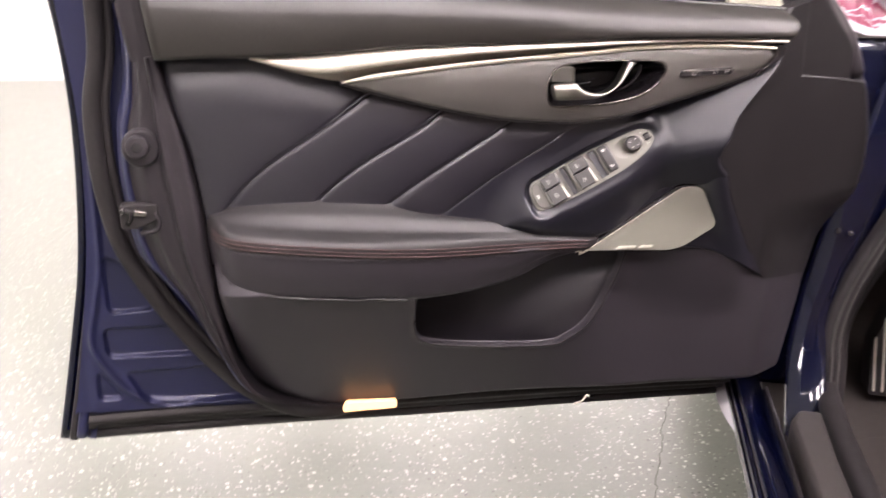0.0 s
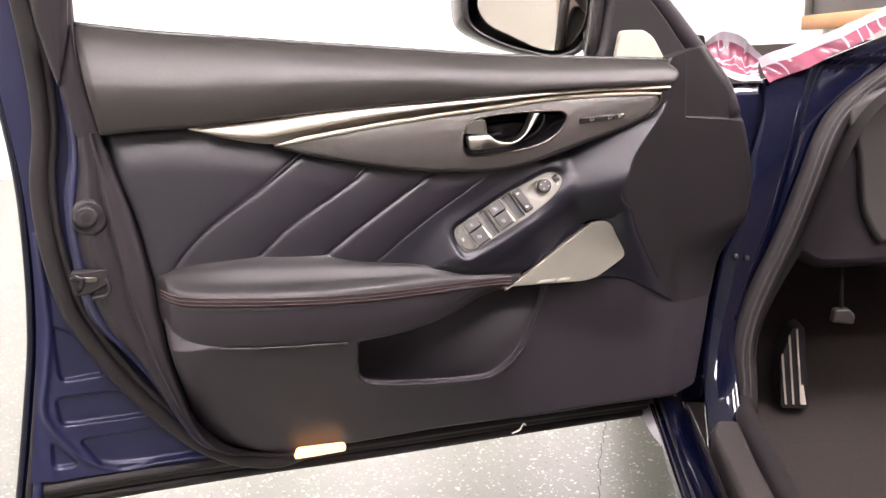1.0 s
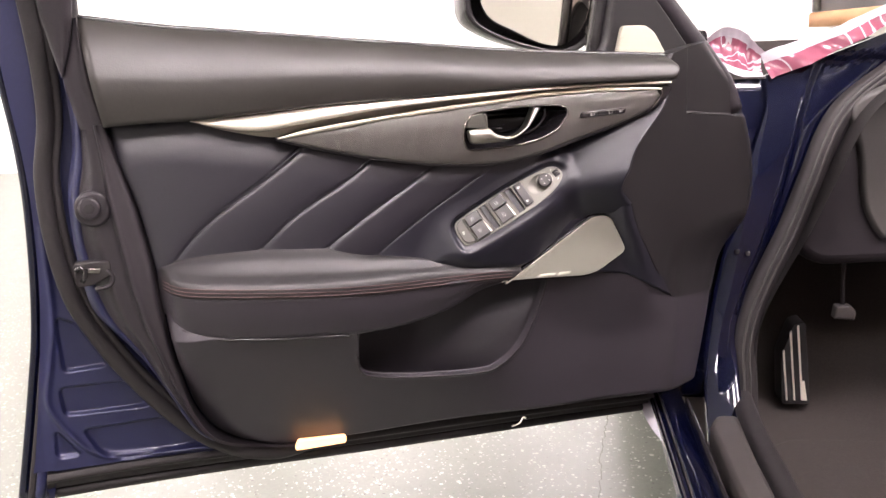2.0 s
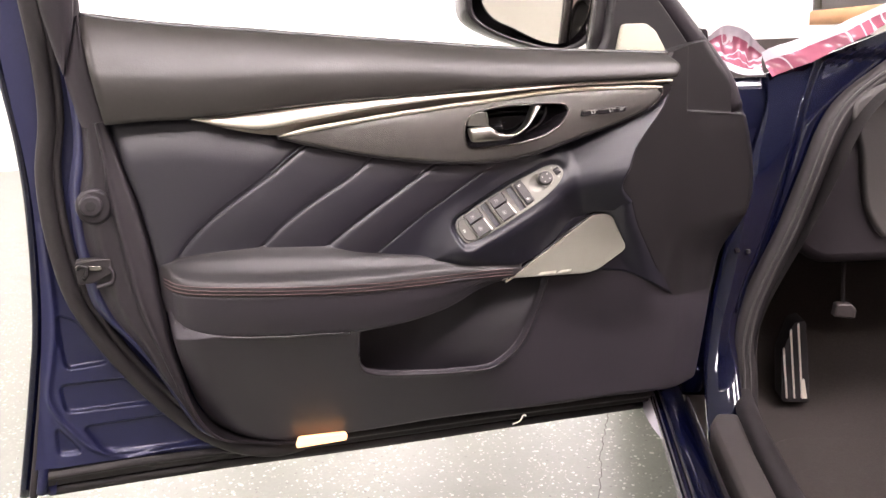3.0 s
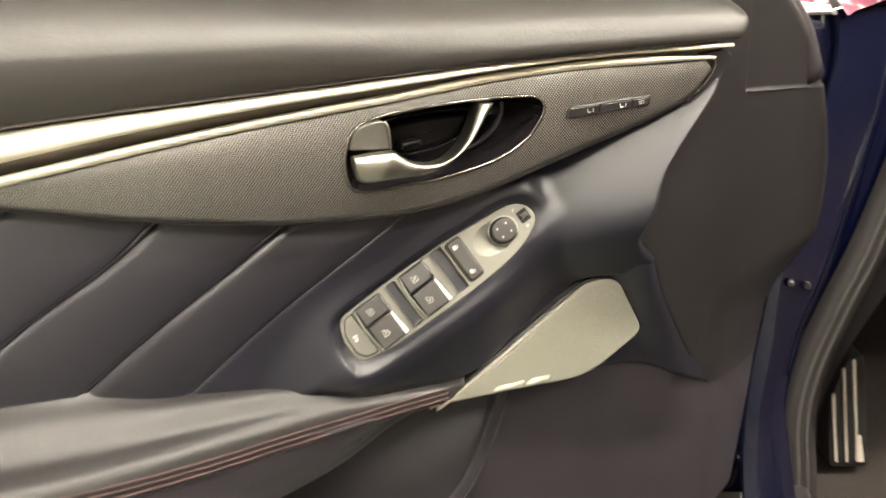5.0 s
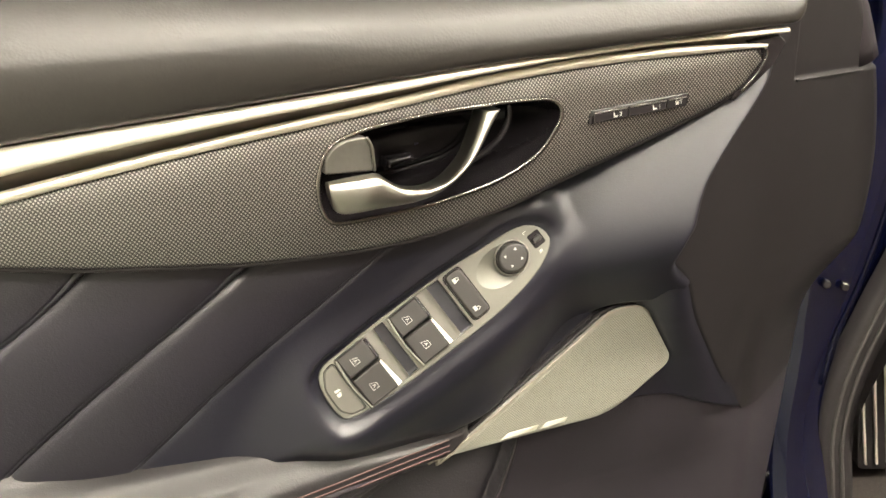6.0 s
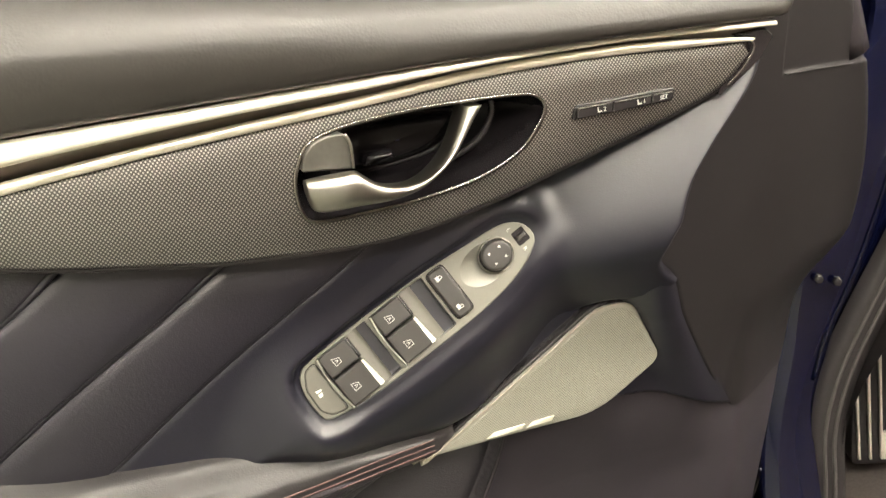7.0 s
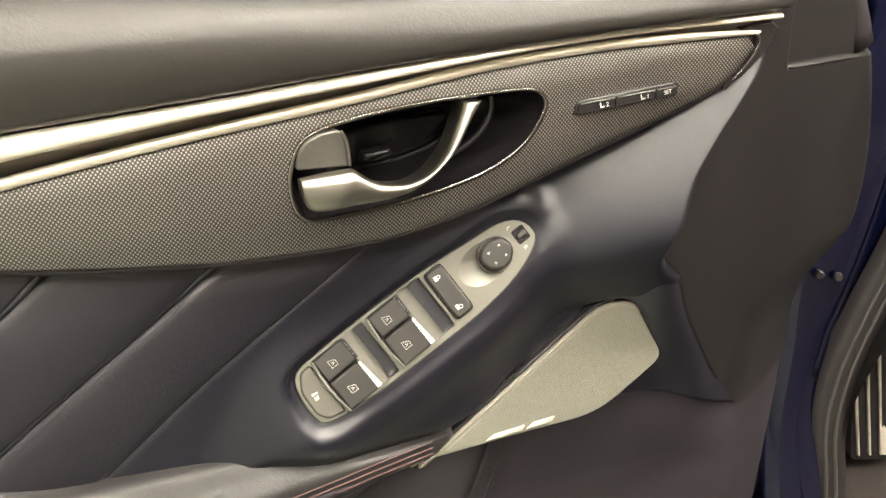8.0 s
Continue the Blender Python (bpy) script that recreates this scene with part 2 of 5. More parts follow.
def distance(poly, u, z):
    """Signed distance to a closed outline, less than zero inside."""
    p = np.asarray(poly, float)
    q = np.roll(p, -1, 0)
    best, inside = np.full(u.shape, 1e9), np.zeros(u.shape, bool)
    for (ax, ay), (bx, by) in zip(p, q):
        ex, ey = bx - ax, by - ay
        t = np.clip(((u - ax) * ex + (z - ay) * ey) / (ex * ex + ey * ey + 1e-15), 0, 1)
        best = np.minimum(best, np.hypot(u - ax - t * ex, z - ay - t * ey))
        cross = ((ay > z) != (by > z)) & (u < ex * (z - ay) / (by - ay + 1e-15) + ax)
        inside ^= cross
    return np.where(inside, -best, best)


def part(name, shape, material, parent, label="", flat=False):
    """Links vertices and faces as one mesh object under a thing or a part."""
    verts, faces = shape
    me = bpy.data.meshes.new(name)
    me.from_pydata([tuple(v) for v in verts], [], [tuple(int(i) for i in f) for f in faces])
    me.materials.append(material)
    if not flat:
        me.polygons.foreach_set("use_smooth", [len(q) <= 4 for q in faces])
    me.update()
    ob = new(name, me)
    if parent is not None:
        ob.parent = parent
        ob.matrix_parent_inverse = WHERE.get(parent, Matrix()).inverted()
    if label:
        tagged(ob, label)
    return ob


def thing(name, place, label, category, group=""):
    ob = new(name)
    ob.empty_display_size = 0.05
    ob.matrix_basis = place
    return tagged(ob, label, category, group)


def join(*shapes):
    verts, faces = [], []
    for v, f in shapes:
        k = len(verts)
        verts += [tuple(p) for p in v]
        faces += [tuple(i + k for i in g) for g in f]
    return verts, faces


def grid(p, closed=False, caps=False):
    """Quads over a net of points of shape (n, m, 3). closed: the second way round is a loop."""
    p = np.asarray(p, float)
    n, m = p.shape[:2]
    faces = []
    for i in range(n - 1):
        for j in range(m if closed else m - 1):
            k = (j + 1) % m
            faces.append((i * m + j, i * m + k, (i + 1) * m + k, (i + 1) * m + j))
    if caps:
        faces += [tuple(range(m - 1, -1, -1)), tuple((n - 1) * m + j for j in range(m))]
    return list(p.reshape(-1, 3)), faces


def backed(p, depth, way=(0, 1, 0)):
    """A net with its rim carried back, so that it has thickness."""
    p = np.asarray(p, float)
    v, f = grid(p)
    rim = np.concatenate([p[0, :], p[1:, -1], p[-1, -2::-1], p[-2:0:-1, 0]])
    off = np.asarray(way, float) * depth
    ring = np.stack([rim, rim + off], 0)
    return join((v, f), grid(np.concatenate([ring, ring[:, :1]], 1)))


def patch(bottom, top, left, right, nu, nv):
    """A net of (u, z) between four curves: bottom and top run the same way, left and right from bottom to top."""
    b, t = smooth(bottom, nu), smooth(top, nu)
    l, r = smooth(left, nv), smooth(right, nv)
    s, w = np.linspace(0, 1, nu)[:, None, None], np.linspace(0, 1, nv)[None, :, None]
    net = (1 - w) * b[:, None] + w * t[:, None] + (1 - s) * l[None] + s * r[None]
    net -= (1 - s) * (1 - w) * b[0] + s * (1 - w) * b[-1] + (1 - s) * w * t[0] + s * w * t[-1]
    return net


def relief(net, yf, depth=0.012):
    """A net of (u, z) raised to the surface y = yf(u, z, s, w), with its rim carried back."""
    n, m = net.shape[:2]
    s, w = np.meshgrid(np.linspace(0, 1, n), np.linspace(0, 1, m), indexing="ij")
    u, z = net[..., 0], net[..., 1]
    return backed(np.stack([u, yf(u, z, s, w) + 0 * u, z], -1), depth)


def side_gap(net):
    """Distance of each place of a net to its four sides: first, last column, bottom, top."""
    a = np.cumsum(np.r_[np.zeros((1, net.shape[1])), np.linalg.norm(np.diff(net, axis=0), axis=2)], 0)
    b = np.cumsum(np.c_[np.zeros(net.shape[0]), np.linalg.norm(np.diff(net, axis=1), axis=2)], 1)
    return a, a[-1] - a, b, b[:, -1:] - b


def inset(o, d):
    o = np.asarray(o, float)
    e = np.roll(o, -1, 0) - np.roll(o, 1, 0)
    nrm = np.stack([-e[:, 1], e[:, 0]], 1) / np.maximum(np.linalg.norm(e, axis=1, keepdims=True), 1e-9)
    area = np.sum(o[:, 0] * np.roll(o[:, 1], -1) - np.roll(o[:, 0], -1) * o[:, 1])
    return o + nrm * d * (1 if area > 0 else -1)


def lay(m, o, h):
    """Local (x, y) at height h over a plane, which is a matrix or a function."""
    o = np.asarray(o, float)
    h = np.broadcast_to(np.asarray(h, float), (len(o),))
    if callable(m):
        return np.array([m(x, y, k) for (x, y), k in zip(o, h)])
    return np.array([tuple(m @ Vector((x, y, k))) for (x, y), k in zip(o, h)])


def plate(o, m, low, high, bevel=0.001):
    """A solid of the given outline between two heights over a plane, with a rounded upper edge."""
    o = np.asarray(o, float)
    rows = [lay(m, o, low), lay(m, o, high - bevel), lay(m, inset(o, bevel * 0.3), high - bevel * 0.3), lay(m, inset(o, bevel), high)]
    n = len(o)
    v = [tuple(p) for r in rows for p in r]
    f = [(i * n + j, i * n + (j + 1) % n, (i + 1) * n + (j + 1) % n, (i + 1) * n + j) for i in range(3) for j in range(n)]
    f.append(tuple(3 * n + j for j in range(n)))
    return v, f


def pierced(o, holes, m, low, high):
    """A plate with openings: its upper face and the walls of all its outlines."""
    bm = bmesh.new()
    v, f, edges = [], [], []
    for line in [o] + list(holes):
        top = [bm.verts.new(tuple(q)) for q in lay(m, line, high)]
        edges += [bm.edges.new((top[k], top[(k + 1) % len(top)])) for k in range(len(top))]
        net = np.stack([lay(m, line, high), lay(m, line, low)])
        v, f = join((v, f), grid(np.concatenate([net, net[:, :1]], 1)))
    bmesh.ops.triangle_fill(bm, use_beauty=True, use_dissolve=False, edges=edges)
    bm.verts.index_update()
    w, g = [tuple(q.co) for q in bm.verts], [tuple(c.index for c in q.verts) for q in bm.faces]
    bm.free()
    return join((v, f), (w, g))


def tube(path, radius, sides=10, squash=1.0, caps=True):
    """A round bar along a path of places, of one radius or one for each place."""
    p = np.asarray(path, float)
    r = np.broadcast_to(np.asarray(radius, float), (len(p),))
    t = np.gradient(p, axis=0)
    t /= np.maximum(np.linalg.norm(t, axis=1, keepdims=True), 1e-9)
    ref = np.array([0.0, 1.0, 0.0]) if abs(t[:, 1]).mean() < 0.7 else np.array([0.0, 0, 1])
    a = np.cross(t, ref)
    a /= np.maximum(np.linalg.norm(a, axis=1, keepdims=True), 1e-9)
    b = np.cross(t, a)
    w = np.linspace(0, 2 * math.pi, sides, endpoint=False)
    net = p[:, None] + r[:, None, None] * (np.cos(w)[None, :, None] * a[:, None] + squash * np.sin(w)[None, :, None] * b[:, None])
    return grid(net, closed=True, caps=caps)


def loop(path, radius, sides=8):
    """A round bar along a closed path."""
    p = np.asarray(path, float)
    t = np.roll(p, -1, 0) - np.roll(p, 1, 0)
    t /= np.linalg.norm(t, axis=1, keepdims=True)
    a = np.cross(t, (0.0, 1.0, 0.0))
    a /= np.linalg.norm(a, axis=1, keepdims=True)
    b = np.cross(t, a)
    w = np.linspace(0, 2 * math.pi, sides, endpoint=False)
    net = p[:, None] + radius * (np.cos(w)[None, :, None] * a[:, None] + np.sin(w)[None, :, None] * b[:, None])
    return grid(np.concatenate([net, net[:1]]), closed=True)


def box(lo, hi, bevel=0.0):
    (x0, y0, z0), (x1, y1, z1) = lo, hi
    o = [(x0, y0), (x1, y0), (x1, y1), (x0, y1)]
    v, f = plate(o, Matrix(), z0, z1, max(bevel, 1e-4))
    return v, f + [(3, 2, 1, 0)]


def ellipse(cx, cy, rx, ry, n=40, power=2.0, turn=0.0):
    w = np.linspace(0, 2 * math.pi, n, endpoint=False)
    x = rx * np.sign(np.cos(w)) * np.abs(np.cos(w)) ** (2 / power)
    y = ry * np.sign(np.sin(w)) * np.abs(np.sin(w)) ** (2 / power)
    return np.stack([cx + x * math.cos(turn) - y * math.sin(turn), cy + x * math.sin(turn) + y * math.cos(turn)], 1)


def rounded(pts, r, n=5):
    """An outline with its corners rounded by r."""
    p, out = np.asarray(pts, float), []
    radii = np.broadcast_to(r, len(p))
    for i in range(len(p)):
        a, b, c = p[i - 1], p[i], p[(i + 1) % len(p)]
        da, dc = (a - b), (c - b)
        la, lc = np.linalg.norm(da), np.linalg.norm(dc)
        k = min(radii[i], la * 0.45, lc * 0.45)
        s, e = b + da / la * k, b + dc / lc * k
        for t in np.linspace(0, 1, n):
            out.append((1 - t) ** 2 * s + 2 * t * (1 - t) * b + t * t * e)
    return np.array(out)


def words(text, size, m, thick=0.0002):
    """Letters of the built-in font as a mesh on a plane, centred."""
    cu = bpy.data.curves.new("text", "FONT")
    cu.body, cu.size, cu.align_x, cu.align_y, cu.extrude = text, size, "CENTER", "CENTER", thick
    ob = bpy.data.objects.new("text", cu)
    me = bpy.data.meshes.new_from_object(ob)
    v = [tuple(m @ p.co) for p in me.vertices]
    f = [tuple(q.vertices) for q in me.polygons]
    bpy.data.objects.remove(ob)
    bpy.data.meshes.remove(me)
    return v, f


def face(y0, slope=0.0, u0=0.0):
    """A plane on the door: x along it, y up, height towards the cabin."""
    return lambda x, y, h: (x, y0 + slope * (x - u0) - h, y)


# ---- the hall ----
def slab(name, lo, hi, material, label, category):
    ob = part(name, box(lo, hi), material, None, flat=True)
    return tagged(ob, label, category, kind="structure")


slab("floor", (-6, -5, -0.2), (8, 9.6, 0.0), FLOOR, "grey epoxy floor strewn with white flakes", "floor")
slab("wall_north", (-6.2, 9.6, -0.2), (8.2, 9.8, 3.6), WALL, "plain white painted hall wall", "wall")
slab("wall_south", (-6.2, -5.2, -0.2), (8.2, -5.0, 3.6), GREYWALL, "unseen hall wall, grey to cut bounced light", "wall")
slab("wall_west", (-6.2, -5.0, -0.2), (-6.0, 9.6, 3.6), WALL, "plain white painted hall wall", "wall")
slab("wall_east", (8.0, -5.0, -0.2), (8.2, 9.6, 3.6), WALL, "plain white painted hall wall", "wall")
slab("ceiling", (-6.2, -5.2, 3.6), (8.2, 9.8, 3.75), WALL, "plain white hall ceiling", "ceiling")


def ceiling_light(x, y, angle, first=None):
    if first:
        return copy_thing(first, pose(x, y, 3.6, 0, 0, angle))
    lamp = thing("ceiling_light", pose(x, y, 3.6, 0, 0, angle), "long white ceiling light with lit diffuser", "ceiling light", "hall ceiling lights")
    part("frame", box((-0.75, -0.13, -0.06), (0.75, 0.13, -0.002), 0.004), STEEL, lamp)
    part("diffuser", box((-0.72, -0.10, -0.075), (0.72, 0.10, -0.0605), 0.004), GLOW, lamp, "glowing white diffuser")
    return lamp


# two rows along the car's flank, then rows along the far wall
LAMPS = [(-1.86 + 0.448 * k, 2.60 + 0.894 * k, 63.4) for k in (-1.0, -2.6, -4.2)]
LAMPS += [(x, -0.3, 0) for x in (0.7, 2.25, 3.8, 5.35, 6.9)] + [(x, -2.55, 90) for x in (-0.6, 0.3, 1.2, 2.1, 3.0)]
LAMPS += [(x, y, 0) for x, y in ((-4.0, 4.4), (-1.2, 4.4), (1.6, 4.4), (4.4, 4.4), (-4.4, 7.9), (-2.2, 7.9), (0.0, 7.9), (2.2, 7.9), (4.4, 7.9), (6.4, 7.9))]
lamp_one = ceiling_light(*LAMPS[0])
for lx, ly, turned in LAMPS[1:]:
    ceiling_light(lx, ly, turned, lamp_one)

crack_path = smooth([(1.30, 1.80), (1.237, 1.706), (1.113, 1.522), (1.103, 1.497), (0.996, 1.329), (0.93, 1.21), (0.87, 1.10)], 60)
wob = np.array([[noise.noise(Vector((x * 60, y * 60, 3))), noise.noise(Vector((x * 60, y * 60, 9)))] for x, y in crack_path]) * 0.008
wide = 0.0012 + 0.0012 * np.abs(np.array([noise.noise(Vector((x * 130, y * 90, 1))) for x, y in crack_path]))
cr = np.stack([np.c_[crack_path + wob - np.c_[wide, 0 * wide], 0 * wide + 0.0006], np.c_[crack_path + wob + np.c_[wide, 0 * wide], 0 * wide + 0.0006]], 1)
tagged(part("floor_crack", grid(cr), CRACK, None), "thin dark crack running through the epoxy floor", "crack", kind="structure")

# unidentified far object; its box shape and place on the wall are guesses
cab = thing("far_box", Matrix.Translation((8.0, 7.6, 1.17)), "unidentified grey and tan object, built as a box on the wall", "cabinet")
WHERE[cab] = Matrix.Translation((8.0, 7.6, 1.17))
part("body", box((7.72, 7.0, 1.335), (7.998, 8.18, 2.1), 0.02), STEEL, cab, "grey painted body")
part("lower_panel", box((7.70, 7.0, 1.17), (7.998, 8.2, 1.333), 0.03), TAN, cab, "tan lower panel")
part("corner_post", box((7.69, 8.04, 1.345), (7.719, 8.12, 2.1), 0.006), PLATE, cab, "pale corner post")

# ---- the car door ----
DOOR = Matrix.Translation((0.55, 1.08, 0.30))
door = thing("car_door", DOOR, "open blue car door with black leather trim and silver accents", "car door")
WHERE[door] = DOOR


def level(knots):
    """A smooth rise through (u, value) knots."""
    k = np.array(knots, float)
    c = smooth(k, 400)
    x = np.linspace(k[0, 0], k[-1, 0], 400)
    v = np.interp(x, c[:, 0], c[:, 1])
    flow = np.r_[2 * v[0] - v[18:0:-1], v, 2 * v[-1] - v[-2:-20:-1]]
    for _ in range(2):
        flow = np.convolve(flow, np.ones(19) / 19, "same")
    v = flow[18:-18]
    v[:12], v[-12:] = np.linspace(k[0, 1], v[12], 12), np.linspace(v[-13], k[-1, 1], 12)
    return lambda u: np.interp(u, x, v)


# painted shell with pressed recesses
RECESSES = [
    [(0.095, 0.585), (0.097, 0.512), (0.150, 0.513), (0.118, 0.572)],
    [(0.088, 0.491), (0.091, 0.454), (0.197, 0.450), (0.166, 0.489)],
    [(0.109, 0.431), (0.130, 0.392), (0.157, 0.381), (0.262, 0.386), (0.217, 0.430)],
    [(0.077, 0.437), (0.075, 0.398), (0.105, 0.397)],
]
RIM = smooth([(0.094, 0.70), (0.093, 0.587), (0.084, 0.530), (0.074, 0.480), (0.081, 0.453), (0.099, 0.423), (0.118, 0.401), (0.145, 0.388), (0.205, 0.383), (0.286, 0.378), (0.42, 0.368)], 500)


def shell_y(u, z, s, w):
    y = 1.093 + 0 * u
    for poly in RECESSES:
        y = y + 0.007 * step(-distance(rounded(poly, 0.009), u, z), -0.0018, 0.0018)
    near = np.min(np.hypot(u[..., None] - RIM[:, 0], z[..., None] - RIM[:, 1]), -1)
    return y - 0.0045 * np.exp(-((near / 0.0036) ** 2)) + 0.004 * step(u, 0.075, 0.06)


net = patch([(0.045, 0.382), (0.20, 0.377), (0.40, 0.360)], [(0.06, 1.04), (0.13, 1.0), (0.2, 0.905), (0.40, 0.86)],
            [(0.045, 0.382), (0.052, 0.413), (0.075, 0.556), (0.083, 0.636), (0.086, 0.722), (0.084, 0.785), (0.078, 0.85), (0.07, 0.945), (0.06, 1.04)],
            [(0.40, 0.360), (0.40, 0.60), (0.40, 0.86)], 230, 330)
part("door_shell", relief(net, shell_y, 0.03), INNERPAINT, door, "blue painted pressed steel inner shell")
net = patch([(0.40, 0.362), (0.7, 0.356), (1.0, 0.345)], [(0.40, 0.80), (0.7, 0.80), (1.06, 0.80)], [(0.40, 0.362), (0.40, 0.80)],
            [(1.0, 0.345), (1.03, 0.434), (1.06, 0.586), (1.075, 0.70), (1.06, 0.80)], 20, 20)
part("inner_panel", relief(net, lambda u, z, s, w: 1.114 + 0 * u, 0.015), INNERPAINT, door)

# outer skin with its hemmed edge
EDGE = [(0.02, 0.336), (0.036, 0.413), (0.051, 0.489), (0.063, 0.556), (0.071, 0.636), (0.075, 0.722), (0.074, 0.785), (0.069, 0.846), (0.060, 0.912), (0.050, 0.98), (0.04, 1.04)]
net = patch([(0.02, 0.334), (0.5, 0.312), (0.99, 0.29)], [(0.04, 1.04), (0.12, 1.0), (0.2, 0.90), (0.5, 0.885), (1.05, 0.83)], EDGE, [(0.99, 0.29), (1.05, 0.45), (1.10, 0.66), (1.05, 0.83)], 60, 40)
part("outer_skin", relief(net, lambda u, z, s, w: 1.136 + 0.05 * np.sin(math.pi * np.clip(w, 0, 1)) * np.sin(math.pi * s) ** 0.4, -0.004), PAINT, door, "deep blue painted outer skin")
edge = smooth(EDGE, 60)
part("hem", tube(np.c_[edge[:, 0] + 0.004, 0 * edge[:, 0] + 1.128, edge[:, 1]], 0.0065, 10), PAINT, door)
part("edge_channel", tube(np.c_[edge[:, 0] + 0.017, 0 * edge[:, 0] + 1.112, edge[:, 1] + 0.004], 0.0055, 8), RUBBER, door, "black rubber edge seal")
part("edge_rim", tube(np.c_[edge[:, 0] + 0.028, 0 * edge[:, 0] + 1.104, edge[:, 1] + 0.01], 0.0065, 10), INNERPAINT, door)
back = smooth(EDGE, 60)
n60 = np.zeros(60)
part("edge_return", grid(np.stack([np.c_[back[:, 0] + 0.004, n60 + 1.134, back[:, 1]], np.c_[back[:, 0] + 0.045, n60 + 1.100, back[:, 1] + 0.006]], 1)), INNERPAINT, door)

# rubber along the bottom
net = patch([(0.054, 0.332), (0.269, 0.326), (0.518, 0.314), (0.801, 0.303), (0.958, 0.296)], [(0.061, 0.378), (0.161, 0.377), (0.286, 0.371), (0.45, 0.362), (0.75, 0.35), (0.965, 0.338)],
            [(0.054, 0.332), (0.061, 0.378)], [(0.958, 0.296), (0.965, 0.338)], 60, 16)
part("sill_seal", relief(net, lambda u, z, s, w: 1.122 - 0.03 * step(w, 0.1, 0.95) - 0.006 * np.sin(w * math.pi * 3) ** 2 - 0.0, 0.03), RUBBER, door, "worn black rubber seal along the bottom")
low = smooth([(0.056, 0.345), (0.269, 0.339), (0.518, 0.327), (0.801, 0.315), (0.955, 0.308)], 40)
part("sill_lip", tube(np.c_[low[:, 0], 0 * low[:, 0] + 1.112, low[:, 1]], 0.006, 8), RUBBER, door)

# black weather seal that runs round the shell
seal = smooth([(0.098, 1.06), (0.108, 1.01), (0.114, 0.96), (0.119, 0.89), (0.118, 0.826), (0.107, 0.762), (0.108, 0.69), (0.119, 0.62), (0.137, 0.574), (0.172, 0.512), (0.220, 0.447), (0.268, 0.400), (0.33, 0.371), (0.45, 0.356), (0.50, 0.353)], 140)
part("door_seal", tube(np.c_[seal[:, 0], 1.064 + 0.06 * step(seal[:, 0], 0.34, 0.47), seal[:, 1]], 0.0108, 12), RUBBER, door, "black rubber weather seal")
part("seal_bead", tube(np.c_[seal[:, 0] + 0.014, 1.062 + 0.06 * step(seal[:, 0], 0.34, 0.47), seal[:, 1] + 0.004], 0.005, 8), RUBBER, door)

# edge strip of hard plastic and the painted flange behind it
SEAM = [(0.184, 0.824), (0.197, 0.769), (0.209, 0.720), (0.2185, 0.656), (0.2235, 0.600), (0.228, 0.556), (0.237, 0.509), (0.248, 0.465), (0.267, 0.427), (0.294, 0.402), (0.322, 0.389), (0.352, 0.381), (0.385, 0.377)]
STRIP = [(0.156, 0.820), (0.153, 0.776), (0.146, 0.744), (0.144, 0.699), (0.149, 0.658), (0.154, 0.624), (0.167, 0.588), (0.192, 0.547), (0.211, 0.508), (0.231, 0.470), (0.255, 0.428), (0.285, 0.401), (0.322, 0.384), (0.385, 0.372)]
FLANGE = [(0.143, 0.885), (0.146, 0.826), (0.143, 0.79), (0.134, 0.75), (0.132, 0.698), (0.135, 0.657), (0.138, 0.630), (0.147, 0.597), (0.178, 0.555), (0.202, 0.518), (0.224, 0.474), (0.248, 0.424), (0.278, 0.396), (0.315, 0.378), (0.385, 0.366)]
a, b = smooth(STRIP, 110), smooth(SEAM, 110)
w = np.linspace(0, 1, 26)[None, :, None]
net = (1 - w) * a[:, None] + w * b[:, None]
part("edge_strip", relief(net, lambda u, z, s, w: 1.020 - 0.020 * step(w, 0.0, 0.30) - 0.010 * step(w, 0.50, 0.60) - 0.003 * np.exp(-(((w - 0.62) / 0.05) ** 2)) + 0.014 * step(w, 0.90, 1.0) + 0.060 * step(u, 0.225, 0.33), 0.03), PLASTIC, door, "dark grey hard plastic edge strip")
a, b = smooth(FLANGE, 110), smooth([(0.157, 0.885)] + STRIP, 110)
net = (1 - w) * a[:, None] + w * (b[:, None] + (0.004, 0.0))
part("flange", relief(net, lambda u, z, s, w: 1.036 - 0.017 * np.sin(w * math.pi * 0.8) + 0.050 * step(u, 0.225, 0.33), 0.05), INNERPAINT, door, "bare blue painted door flange")

# screw cap, bump stop and latch in the edge strip
cap = part("screw_cap", plate(ellipse(0.157, 0.731, 0.0125, 0.0125, 28), face(0.997), 0.0, 0.010, 0.003), PLASTIC, door)
part("cap_recess", plate(ellipse(0.157, 0.731, 0.006, 0.006, 6), face(0.987), 0.0, 0.0014, 0.0005), BLACK, cap)
part("cap_seat", plate(ellipse(0.160, 0.729, 0.020, 0.021, 32), face(1.003), 0.0, 0.008, 0.004), PLASTIC, door)
latch = part("latch", plate(rounded([(0.132, 0.668), (0.132, 0.640), (0.150, 0.640), (0.172, 0.650), (0.172, 0.668)], 0.005), face(1.014), 0.0, 0.016, 0.002), RUBBER, door, "black door latch with steel claw")
part("claw", tube([(0.134, 0.996, 0.660), (0.139, 0.993, 0.664), (0.144, 0.995, 0.660), (0.143, 0.997, 0.652), (0.139, 0.998, 0.646)], 0.0030, 8), BLACK, latch, "steel claw")
part("claw_plate", plate(rounded([(0.146, 0.662), (0.146, 0.656), (0.160, 0.654), (0.161, 0.660)], 0.002), face(0.999), 0.0, 0.004, 0.001), SMOKE, latch)
